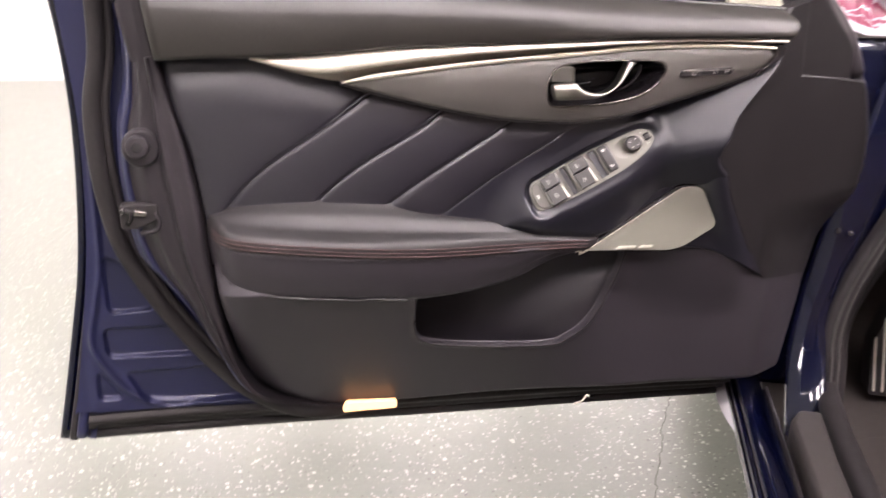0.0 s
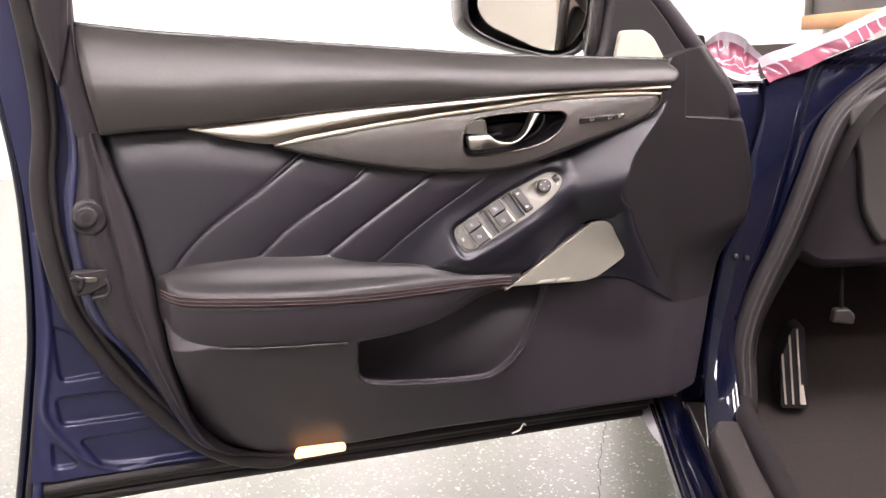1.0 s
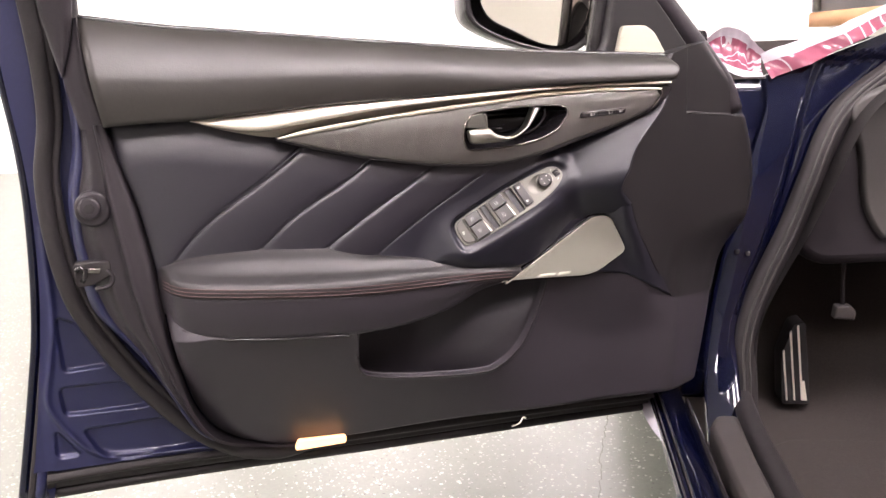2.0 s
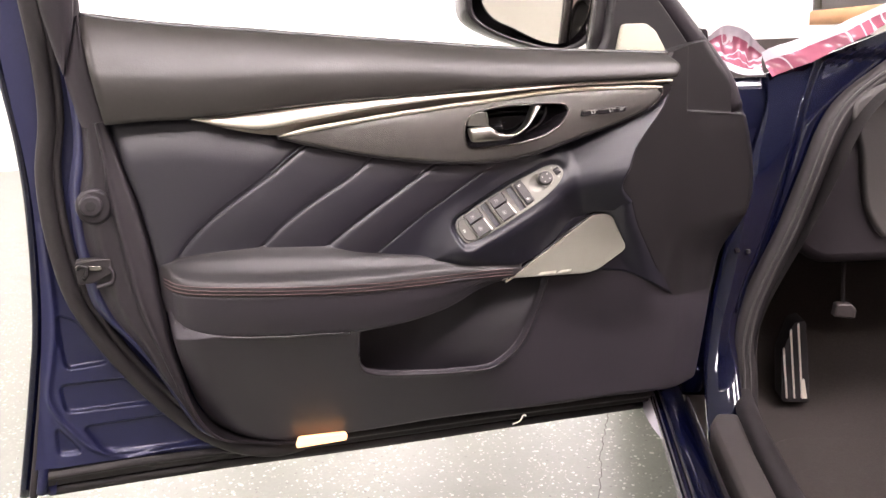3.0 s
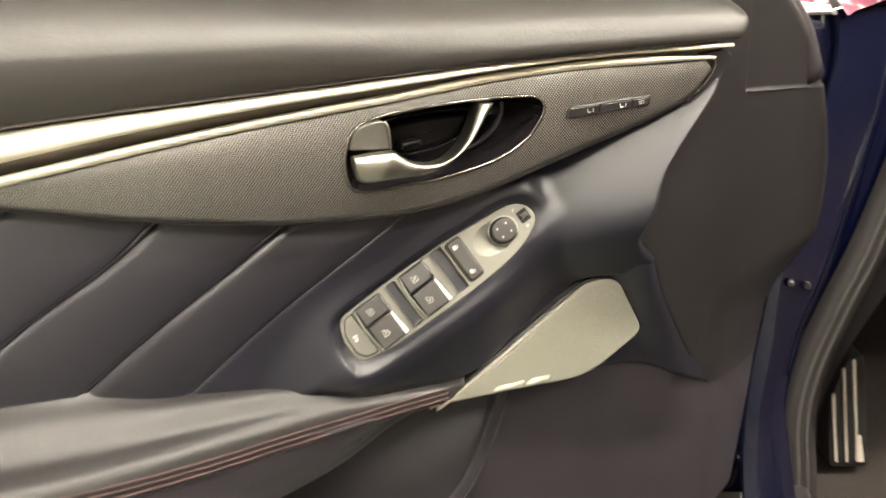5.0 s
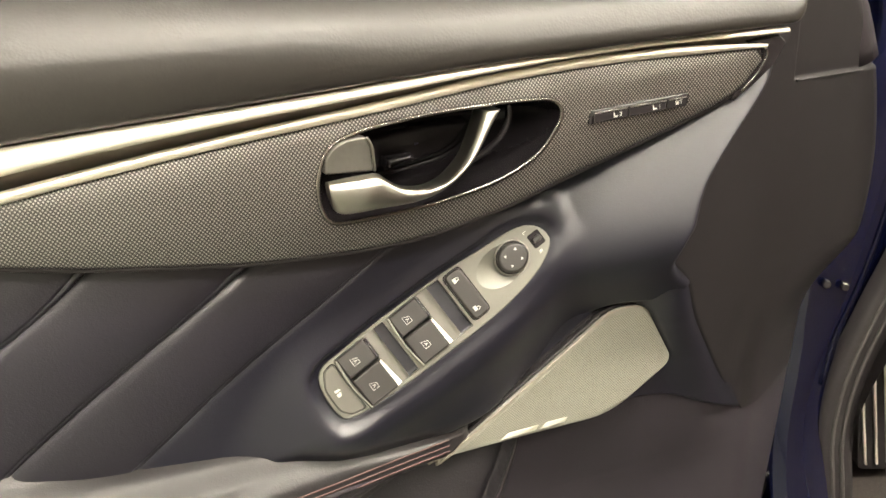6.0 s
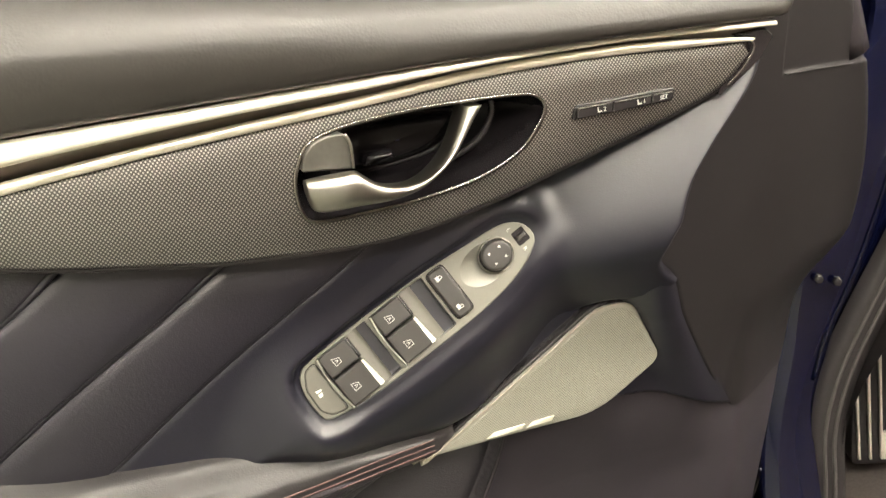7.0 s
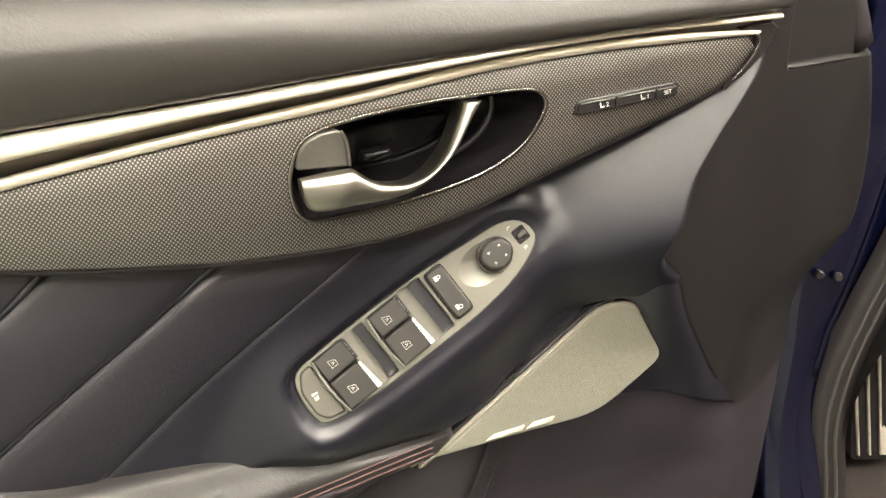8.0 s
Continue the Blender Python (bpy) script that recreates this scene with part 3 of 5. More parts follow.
part("latch_rim", tube(np.c_[smooth([(0.168, 0.658), (0.172, 0.648), (0.168, 0.638), (0.152, 0.635)], 14)[:, 0], np.full(14, 1.000), smooth([(0.168, 0.658), (0.172, 0.648), (0.168, 0.638), (0.152, 0.635)], 14)[:, 1]], 0.0028, 8), PLASTIC, latch)

# upper pad under the window
PADLOW = [(0.182, 0.8205), (0.230, 0.8225), (0.274, 0.8225), (0.362, 0.828), (0.429, 0.832), (0.497, 0.8345), (0.569, 0.837), (0.644, 0.840), (0.715, 0.842), (0.80, 0.843), (0.899, 0.843)]
PADTOP = [(0.166, 0.941), (0.25, 0.929), (0.343, 0.920), (0.443, 0.910), (0.587, 0.896), (0.664, 0.889), (0.762, 0.883), (0.83, 0.879), (0.896, 0.875)]
crest = level([(0.15, 0.966), (0.4, 0.964), (0.6, 0.955), (0.75, 0.949), (0.92, 0.936)])
net = patch(PADLOW, PADTOP, [(0.182, 0.8205), (0.173, 0.88), (0.166, 0.941)], [(0.899, 0.843), (0.907, 0.859), (0.896, 0.875)], 160, 44)
gl, gr, gb, gt = side_gap(net)


fall = np.linspace(0, 1, 201)


def dropped(slopes):
    """How far the pad falls back from its foremost line, over its height."""
    d = np.cumsum(np.interp(fall, [0, 0.22, 0.42, 0.55, 0.84, 1.0], slopes)) / 200
    return d - d.min()


drop, drop_fore = dropped([-0.22, -0.06, 0.14, 0.50, 0.74, 1.2]), dropped([-0.30, 0.22, 0.46, 0.58, 0.72, 1.35])


def pad_y(u, z, s, w):
    tall = np.interp(u, [0.17, 0.9], [0.115, 0.040]) + 0.012
    k = step(u, 0.50, 0.80)
    fell = (1 - k) * np.interp(w, fall, drop) + k * np.interp(w, fall, drop_fore)
    return crest(u) + tall * fell + roll(gr, 0.012) + roll(gl, 0.006) + roll(gb, 0.003)


part("upper_pad", relief(net, pad_y, 0.05), VINYL, door, "black soft vinyl pad under the window")
top = smooth(PADTOP, 80)
part("belt_moulding", tube(np.c_[top[:, 0], crest(top[:, 0]) + (np.interp(top[:, 0], [0.17, 0.9], [0.115, 0.040]) + 0.012) * (drop[-1] + (drop_fore[-1] - drop[-1]) * step(top[:, 0], 0.50, 0.80)) + 0.002, top[:, 1] - 0.0005], 0.0035, 8), BLACK, door, "thin black window belt moulding")
part("belt_cap", grid(np.stack([np.c_[top[:, 0], crest(top[:, 0]) + (np.interp(top[:, 0], [0.17, 0.9], [0.115, 0.040]) + 0.012) * (drop[-1] + (drop_fore[-1] - drop[-1]) * step(top[:, 0], 0.50, 0.80)) + 0.002, top[:, 1]], np.c_[top[:, 0], 0 * top[:, 0] + 1.14, top[:, 1] - 0.012]], 1)), BLACK, door)

# silver strip, reveal and dotted trim
SILTOP = [(0.274, 0.8226), (0.362, 0.827), (0.429, 0.831), (0.497, 0.8335), (0.569, 0.836), (0.644, 0.839), (0.715, 0.8415), (0.789, 0.8425), (0.888, 0.8415)]
SILLOW = [(0.275, 0.8215), (0.310, 0.812), (0.341, 0.8065), (0.361, 0.8065), (0.401, 0.8125), (0.462, 0.8205), (0.497, 0.8242), (0.569, 0.8298), (0.644, 0.8337), (0.712, 0.8372), (0.789, 0.8388), (0.888, 0.8385)]
MESHTOP = [(0.371, 0.797), (0.400, 0.802), (0.427, 0.8055), (0.496, 0.8135), (0.569, 0.8205), (0.644, 0.8265), (0.712, 0.8325), (0.789, 0.8345), (0.868, 0.833)]
MESHLOW = [(0.371, 0.7955), (0.407, 0.785), (0.454, 0.773), (0.489, 0.765), (0.539, 0.756), (0.573, 0.7515), (0.645, 0.748), (0.701, 0.755), (0.758, 0.770), (0.816, 0.787), (0.858, 0.804), (0.875, 0.822)]
trim_y = level([(0.26, 0.982), (0.36, 0.978), (0.49, 0.974), (0.62, 0.968), (0.75, 0.963), (0.82, 0.957), (0.90, 0.942)])


lead = level([(0.26, 0.0), (0.30, 0.002), (0.36, 0.006), (0.46, 0.0105), (0.60, 0.010), (0.72, 0.0075), (0.80, 0.005), (0.90, 0.004)])
LOWLINE, TOPLINE = smooth(MESHLOW, 200), smooth(MESHTOP, 200)


def trim_at(u, z):
    """The dotted trim's face: it bulges, so that its upper part looks up."""
    a, b = np.interp(u, LOWLINE[:, 0], LOWLINE[:, 1]), np.interp(u, TOPLINE[:, 0], TOPLINE[:, 1])
    w = np.clip((z - a) / np.maximum(b - a, 1e-4), 0, 1)
    return trim_y(u) + np.clip((b - a) / 0.06, 0, 1) * (0.0055 * np.clip((w - 0.40) / 0.60, 0, 1) ** 3 + 0.003 * np.clip((0.40 - w) / 0.40, 0, 1) ** 2)


def between(low, high, nu, nv):
    a, b = smooth(low, nu), smooth(high, nu)
    for _ in range(6):
        a[1:-1], b[1:-1] = (a[:-2] + 2 * a[1:-1] + a[2:]) / 4, (b[:-2] + 2 * b[1:-1] + b[2:]) / 4
    k = np.linspace(0, 1, nv)[None, :, None]
    return (1 - k) * a[:, None] + k * b[:, None]


net = between(SILLOW, SILTOP, 140, 10)
part("silver_strip", relief(net, lambda u, z, s, w: trim_y(u) + 0.001 - lead(u) + 0.38 * (z - z[:, :1]) - 0.42 * (z[:, -1:] - z[:, :1]) * np.sqrt(np.maximum(1 - (2 * w - 1) ** 2, 0)), 0.015), SILVER, door, "champagne silver metal strip")
net = between([(0.276, 0.8205), (0.323, 0.806)] + MESHTOP, [(0.276, 0.8215)] + SILLOW[1:], 140, 6)
part("reveal", relief(net, lambda u, z, s, w: trim_y(u) + 0.007 - 0.5 * lead(u) * w, 0.01), BRONZE, door)

BEZEL = smooth([(0.602, 0.788), (0.605, 0.799), (0.612, 0.8085), (0.629, 0.814), (0.659, 0.817), (0.691, 0.818), (0.724, 0.8175), (0.740, 0.8155), (0.7455, 0.809), (0.742, 0.800), (0.729, 0.786), (0.705, 0.775), (0.671, 0.769), (0.639, 0.767), (0.611, 0.767), (0.6035, 0.774)], 96, closed=True)
net = between(MESHLOW, MESHTOP, 330, 50)
w_ = np.linspace(0, 1, 50)[None, :]
gap = np.linalg.norm(net[:, -1] - net[:, 0], axis=1)[:, None]
y = trim_at(net[..., 0], net[..., 1]) + 0.6 * roll((1 - w_) * gap, 0.005) + 0.6 * roll(w_ * gap, 0.004)
v, f = backed(np.stack([net[..., 0], y, net[..., 1]], -1), 0.012)
v = np.array(v)
far = distance(BEZEL, v[:, 0], v[:, 2])
rimline = smooth(np.r_[BEZEL, BEZEL[:1]], 900)
for i in np.nonzero(np.abs(far) < 0.0012)[0]:
    v[i, [0, 2]] = rimline[np.argmin(np.hypot(rimline[:, 0] - v[i, 0], rimline[:, 1] - v[i, 2]))]
    far[i] = 0.0
out = np.array([max(far[i] for i in q) > 0.0 for q in f])
part("dotted_trim", (v, [q for q, k in zip(f, out) if k]), MESH, door, "dark metal trim with a fine dot pattern")
toprim = smooth(MESHTOP + [(0.8735, 0.8318)], 170)
part("trim_bevel", tube(np.c_[toprim[:, 0], trim_at(toprim[:, 0], toprim[:, 1]) - 0.0030, toprim[:, 1] - 0.0008], np.interp(np.linspace(0, 1, 170), [0, 0.06, 0.90, 0.98, 1], [0.0006, 0.0031, 0.0026, 0.0014, 0.0008]), 14), SILVER, door, "bright rounded upper edge of the trim")
hook_ = smooth([(0.8690, 0.8335), (0.8745, 0.8312), (0.8765, 0.8255), (0.8710, 0.8160), (0.8610, 0.8060)], 30)
part("trim_hook", tube(np.c_[hook_[:, 0], trim_y(hook_[:, 0]) - 0.0006, hook_[:, 1]], 0.0008, 8), SMOKE, door, "thin bright end of the trim")
tip = rounded([(0.866, 0.8348), (0.886, 0.8372), (0.8915, 0.832), (0.884, 0.819), (0.868, 0.806), (0.857, 0.800), (0.866, 0.809), (0.8770, 0.820), (0.8775, 0.830)], 0.002)
part("trim_tip", plate(tip, lambda x, y, h: (x, trim_y(x) + 0.002 - h, y), -0.010, 0.0, 0.0012), GLOSS, door, "dark glossy tip of the trim")
lowrim = smooth(MESHLOW, 120)
part("trim_rim", tube(np.c_[lowrim[:, 0], trim_at(lowrim[:, 0], lowrim[:, 1]) + 0.004, lowrim[:, 1] - 0.0005], 0.0022, 8), RUBBER, door)

# handle in its cup
bez = trim_at(BEZEL[:, 0], BEZEL[:, 1])
part("handle_bezel", loop(np.c_[BEZEL[:, 0], bez - 0.0004, BEZEL[:, 1]], 0.0013, 8), SMOKE, door, "thin bright handle bezel")
mid = BEZEL.mean(0)
rings = []
for k in np.linspace(1, 0.02, 26):
    p = mid + (BEZEL - mid) * k
    rings.append(np.c_[p[:, 0], bez.mean() + (bez - bez.mean()) * k + 0.034 * (1 - k**6) + 0.006 * np.exp(-((k - 0.55) / 0.12) ** 2), p[:, 1]])
part("handle_cup", grid(np.array(rings), closed=True), CUP, door, "gloss black finger cup")
ledge = rounded([(0.645, 0.7865), (0.664, 0.7880), (0.662, 0.7935), (0.647, 0.7925)], 0.0015)
part("cup_ledge", plate(ledge, face(0.990), -0.006, 0.006, 0.0025), CUP, door, "small ledge inside the handle cup")
# gloss tube added where an arc of highlight runs inside the cup
arc = smooth([(0.7230, 0.985, 0.8130), (0.7225, 0.984, 0.8050), (0.7170, 0.984, 0.7950), (0.7080, 0.986, 0.7870), (0.6960, 0.989, 0.7810)], 30)
part("cup_glint_arc", tube(arc, 0.0022, 8), GLOSS, door, "curved tube added for the arc highlight in the cup")
UPPER = smooth([(0.6050, 0.7925), (0.6085, 0.7930), (0.616, 0.7938), (0.624, 0.7942), (0.6305, 0.7940), (0.635, 0.7905), (0.641, 0.7862), (0.649, 0.7838), (0.657, 0.7828), (0.666, 0.7842), (0.673, 0.7875), (0.681, 0.7935), (0.687, 0.8010), (0.692, 0.8085), (0.697, 0.8160)], 90)
UNDER = smooth([(0.6055, 0.7830), (0.6070, 0.7775), (0.611, 0.7752), (0.618, 0.7750), (0.629, 0.7757), (0.640, 0.7758), (0.650, 0.7762), (0.660, 0.7780), (0.668, 0.7810), (0.677, 0.7862), (0.685, 0.7918), (0.691, 0.7978), (0.697, 0.8045), (0.702, 0.8100), (0.7075, 0.8150)], 90)
turn = np.linspace(0, 2 * math.pi, 26, endpoint=False)
blade = []
for k, (a, b) in enumerate(zip(UPPER, UNDER)):
    t = k / 89
    c, h = (a + b) / 2, (a - b) / 2
    front = 0.0050 + 0.002 * math.exp(-((t - 0.2) / 0.15) ** 2)
    behind = 0.004 + 0.012 * t
    yc = 0.9600 - 0.007 * math.sin(math.pi * t) + 0.006 * t**3 + 0.001 * max(0.0, 1 - t / 0.26) ** 2
    deep = np.where(np.cos(turn) > 0, front, behind) * np.sign(np.cos(turn)) * np.abs(np.cos(turn)) ** 0.8
    blade.append(np.c_[c[0] + h[0] * np.sin(turn), yc - deep, c[1] + h[1] * np.sin(turn)])
part("inner_handle", grid(np.array(blade), closed=True, caps=True), CHROME, door, "curved satin chrome pull handle")
tab = part("lock_tab", plate(rounded([(0.6060, 0.7950), (0.6325, 0.7925), (0.6320, 0.8095), (0.628, 0.8118), (0.6195, 0.8112), (0.6125, 0.8088), (0.6075, 0.8035)], 0.0015), face(0.973), 0.0, 0.007, 0.0010), TAB, door, "grey lock tab")
part("tab_edge", tube(smooth([(0.6300, 0.9655, 0.8112), (0.6322, 0.9650, 0.806), (0.6326, 0.9650, 0.798), (0.6326, 0.9652, 0.7930)], 24), 0.0008, 8), CHROME, tab)

# seat memory buttons
mem = part("memory_switch", plate(rounded([(0.7615, 0.7985), (0.7640, 0.8065), (0.8265, 0.8095), (0.8255, 0.8020)], 0.002), face(0.9625, -0.11, 0.76), -0.004, 0.0018, 0.0006), BLACK, door, "black seat memory switch with three buttons")
for k, (x0, x1) in enumerate(((0.7640, 0.7858), (0.7864, 0.8106), (0.8112, 0.8240))):
    q = lambda x, w: 0.7992 + 0.0055 * (x - 0.7640) / 0.06 * 0.55 + w * (0.0062 - 0.0006 * (x - 0.764) / 0.06)
    part("memory_button", plate(rounded([(x0, q(x0, 0)), (x0, q(x0, 1)), (x1, q(x1, 1)), (x1, q(x1, 0))], 0.0008), face(0.9625, -0.11, 0.76), 0.0015, 0.0032, 0.0006), BLACK, mem)
    part("button_edge", tube([(x0 + 0.0006, 0.9590 - 0.11 * (x0 - 0.76), q(x0, 1) - 0.0002), (x1 - 0.0006, 0.9590 - 0.11 * (x1 - 0.76), q(x1, 1) - 0.0002)], 0.00035, 6), CHROME, mem)


def on_door(x, y, z, turn=0.0, size=1.0):
    """A plane on the door at a place: x along, y up, z towards the cabin, turned by degrees."""
    c, s = math.cos(radians(turn)) * size, math.sin(radians(turn)) * size
    return Matrix(((c, -s, 0, x), (0, 0, -1, y), (s, c, 0, z), (0, 0, 0, 1)))


for text, x, z, size in (("2", 0.7805, 0.8030, 0.0036), ("1", 0.8055, 0.8042, 0.0036), ("SET", 0.8180, 0.8050, 0.0034)):
    part("marking", words(text, size, on_door(x, 0.9587 - 0.11 * (x - 0.76), z, 4)), MARK, mem, flat=True)
for x, z in ((0.7770, 0.8030), (0.8020, 0.8042)):
    m = on_door(x, 0.9587 - 0.11 * (x - 0.76), z, 4)
    part("seat_mark", join(plate([(-0.001, -0.0014), (0.0016, -0.0014), (0.0016, -0.0006), (-0.001, -0.0006)], m, 0, 0.0003, 0.0001), plate([(-0.001, -0.0006), (-0.0003, -0.0006), (-0.0005, 0.0016), (-0.0012, 0.0016)], m, 0, 0.0003, 0.0001)), MARK, mem)

SWX, SWZ, SWT = 27.8, 0.655, 25.0
cs, sn, ct, st = math.cos(radians(SWX)), math.sin(radians(SWX)), math.cos(radians(SWT)), math.sin(radians(SWT))
ex, ey = Vector((cs, 0, sn)), Vector((-sn * ct, st, cs * ct))
ez = ex.cross(ey)
SW = Matrix(((ex.x, ey.x, ez.x, 0.605), (ex.y, ey.y, ez.y, 0.985), (ex.z, ey.z, ez.z, SWZ), (0, 0, 0, 1)))
PANEL = smooth([(-0.0008, 0.0200), (-0.0070, 0.0095), (-0.0080, -0.0070), (-0.0030, -0.0138), (0.025, -0.0180), (0.0655, -0.0198), (0.1081, -0.0200), (0.1377, -0.0160), (0.1550, -0.0085), (0.1589, -0.0008), (0.1552, 0.0082), (0.1446, 0.0142), (0.1202, 0.0172), (0.0889, 0.0203), (0.0481, 0.0216), (0.0151, 0.0214)], 90, closed=True)
FOOT = lay(SW, PANEL, 0.0)[:, [0, 2]]

# leather panels between the diagonal seams
SEAMS = [
    [(0.238, 0.655), (0.245, 0.670), (0.269, 0.693), (0.310, 0.722), (0.358, 0.749), (0.410, 0.789)],
    [(0.338, 0.660), (0.345, 0.671), (0.367, 0.687), (0.396, 0.709), (0.460, 0.741), (0.493, 0.770)],
    [(0.420, 0.655), (0.429, 0.664), (0.450, 0.676), (0.479, 0.695), (0.532, 0.726), (0.577, 0.756)],
    [(0.470, 0.630), (0.487, 0.641), (0.507, 0.656), (0.553, 0.688), (0.607, 0.717), (0.672, 0.757)],
]


def eased(path):
    p = smooth(path, 31)
    for _ in range(36):
        p[1:-1] = (p[:-2] + 2 * p[1:-1] + p[2:]) / 4
    return p[::3]


SEAMS = [eased(path) for path in SEAMS]
TOPS = [[(0.184, 0.826), (0.274, 0.826), (0.345, 0.808), (0.410, 0.789)], [(0.410, 0.789), (0.455, 0.777), (0.493, 0.770)], [(0.493, 0.770), (0.54, 0.760), (0.577, 0.756)],
        [(0.577, 0.756), (0.62, 0.752), (0.672, 0.757)]]
BOTTOMS = [[(0.222, 0.645), (0.238, 0.655)], [(0.238, 0.655), (0.288, 0.662), (0.338, 0.660)], [(0.338, 0.660), (0.38, 0.660), (0.420, 0.655)], [(0.420, 0.655), (0.445, 0.638), (0.470, 0.630)]]
SIDES = [[(0.222, 0.645), (0.210, 0.72), (0.197, 0.769), (0.184, 0.826)]] + SEAMS
for k in range(4):
    net = patch(BOTTOMS[k], TOPS[k], SIDES[k], SIDES[k + 1], 50, 60)
    gl, gr, gb, gt = side_gap(net)
    puff = 0.0028

    def panel_y(u, z, s, w, gl=gl, gr=gr, gt=gt, puff=puff, k=k):
        y = 0.990 - puff * np.sin(math.pi * np.clip(s, 0, 1)) ** 0.5 * np.sin(math.pi * np.clip(w, 0.05, 0.95)) ** 0.3
        y = y + 0.42 * roll(gl, 0.011) + 0.7 * roll(gr, 0.0025) + (0.009 if k == 0 else 0.003) * step(gt, 0.055, 0.0) + 0.003 * step(gt, 0.010, 0.0)
        return y

    part("leather_panel", relief(net, panel_y, 0.02), LEATHER, door)
for k, path in enumerate(SEAMS):
    p = smooth(path, 60)
    part("seam", tube(np.c_[p[:, 0], 0 * p[:, 0] + 0.9925, p[:, 1]], 0.0020, 8), LEATHER, door)

# armrest
inner_z = level([(0.215, 0.652), (0.242, 0.664), (0.288, 0.6685), (0.353, 0.668), (0.422, 0.664), (0.456, 0.648), (0.493, 0.639), (0.56, 0.631), (0.60, 0.616), (0.64, 0.609), (0.70, 0.606)])
edge_z = level([(0.215, 0.655), (0.238, 0.651), (0.268, 0.645), (0.343, 0.637), (0.482, 0.624), (0.593, 0.614), (0.636, 0.606), (0.705, 0.597)])
edge_y = level([(0.2215, 0.995), (0.2235, 0.978), (0.229, 0.962), (0.240, 0.950), (0.262, 0.941), (0.34, 0.934), (0.41, 0.938), (0.48, 0.951), (0.54, 0.965), (0.60, 0.976), (0.655, 0.987), (0.70, 0.999)])
stitch_z = level([(0.215, 0.638), (0.260, 0.631), (0.342, 0.622), (0.480, 0.607), (0.591, 0.600), (0.645, 0.597), (0.705, 0.590)])
low_z = level([(0.215, 0.606), (0.240, 0.584), (0.270, 0.572), (0.308, 0.566), (0.410, 0.555), (0.450, 0.550), (0.523, 0.549), (0.585, 0.558), (0.635, 0.576), (0.705, 0.581)])
swell_z = level([(0.215, 0.650), (0.25, 0.661), (0.33, 0.661), (0.42, 0.652), (0.50, 0.640), (0.58, 0.625), (0.64, 0.608), (0.705, 0.600)])
us = np.r_[np.linspace(0.2215, 0.26, 26), np.linspace(0.265, 0.690, 88)]
pad_rows, fascia_rows = [], []
for u in us:
    ye, zi, zh, zs, zl = edge_y(u), inner_z(u), edge_z(u), stitch_z(u), low_z(u)
    span = max(0.996 - ye, 0.002)
    upper = [(1.004, zi - 0.006), (0.996, zi), (0.996 - 0.14 * span, 0.35 * zi + 0.65 * swell_z(u) - 0.001), (0.996 - 0.36 * span, 0.66 * swell_z(u) + 0.34 * zh + 0.0015), (ye + 0.40 * span, zh + 0.0020), (ye + 0.22 * span, zh - 0.0020), (ye + 0.09 * span, zh - 0.38 * (zh - zs)), (ye + 0.02 * span, zs + 0.004), (ye, zs - 0.001), (ye + 0.0015, zs - 0.0075), (ye + 0.010, zs - 0.0085)]
    pad_rows.append(np.c_[np.full(44, u), smooth(upper, 44)])
    lower = [(ye + 0.014, zs - 0.004), (ye + 0.0045, zs - 0.0062), (ye + 0.0030, zs - 0.010), (ye + 0.006, 0.5 * (zs + zl)), (ye + 0.012, zl + 0.010), (ye + 0.016, zl + 0.001), (ye + 0.024, zl - 0.001), (1.012, zl + 0.004)]
    fascia_rows.append(np.c_[np.full(30, u), smooth(lower, 30)])
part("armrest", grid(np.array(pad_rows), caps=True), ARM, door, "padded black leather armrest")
part("armrest_fascia", grid(np.array(fascia_rows), caps=True), LOWER, door, "charcoal plastic band under the armrest")
for k in range(3):
    line = []
    for u in np.linspace(0.226, 0.674, 120):
        z = stitch_z(u) + 0.004 - 0.0042 * k
        line.append((u, edge_y(u) - 0.0003, z))
    part("stitching", tube(line, 0.00055, 6), THREAD, door, "dull red stitching" if k == 0 else "")
groove = [(u, edge_y(u) + 0.0165, low_z(u) - 0.001) for u in np.linspace(0.226, 0.438, 50)]
part("armrest_welt", tube(groove, 0.0018, 6), BLACK, door)

# lower panel with the map pocket
POCKET = smooth([(0.450, 0.600), (0.451, 0.545), (0.453, 0.505), (0.458, 0.488), (0.472, 0.4765), (0.518, 0.4650), (0.636, 0.4490), (0.669, 0.4560), (0.698, 0.4790), (0.717, 0.513), (0.735, 0.552), (0.746, 0.590)], 80)
net = patch([(0.335, 0.380), (0.454, 0.371), (0.577, 0.368), (0.691, 0.367), (0.91, 0.363), (1.043, 0.352)], [(0.224, 0.620), (0.4, 0.60), (0.6, 0.598), (0.8, 0.592), (0.92, 0.55), (1.086, 0.53)],
            [(0.335, 0.380), (0.298, 0.399), (0.270, 0.425), (0.251, 0.463), (0.240, 0.508), (0.231, 0.556), (0.224, 0.620)], [(1.043, 0.352), (1.068, 0.434), (1.080, 0.485), (1.086, 0.53)], 440, 220)
gl, gr, gb, gt = side_gap(net)


def fore_y(u, z):
    return 1.032 + 0.05 * np.clip(0.5 - z, 0, 1) - 0.008 * step(u, 0.80, 0.93) - 0.020 * step(z, 0.46, 0.57) * step(u, 0.74, 0.84) * step(u, 0.95, 0.89) + 0.62 * (np.sqrt((u - 0.962) ** 2 + 0.00025) + u - 0.962) / 2


def lower_rear(z):
    return 0.953 + 0.54 * np.clip(0.570 - z, 0, 1) + 0.6 * np.clip(z - 0.570, 0, 1)


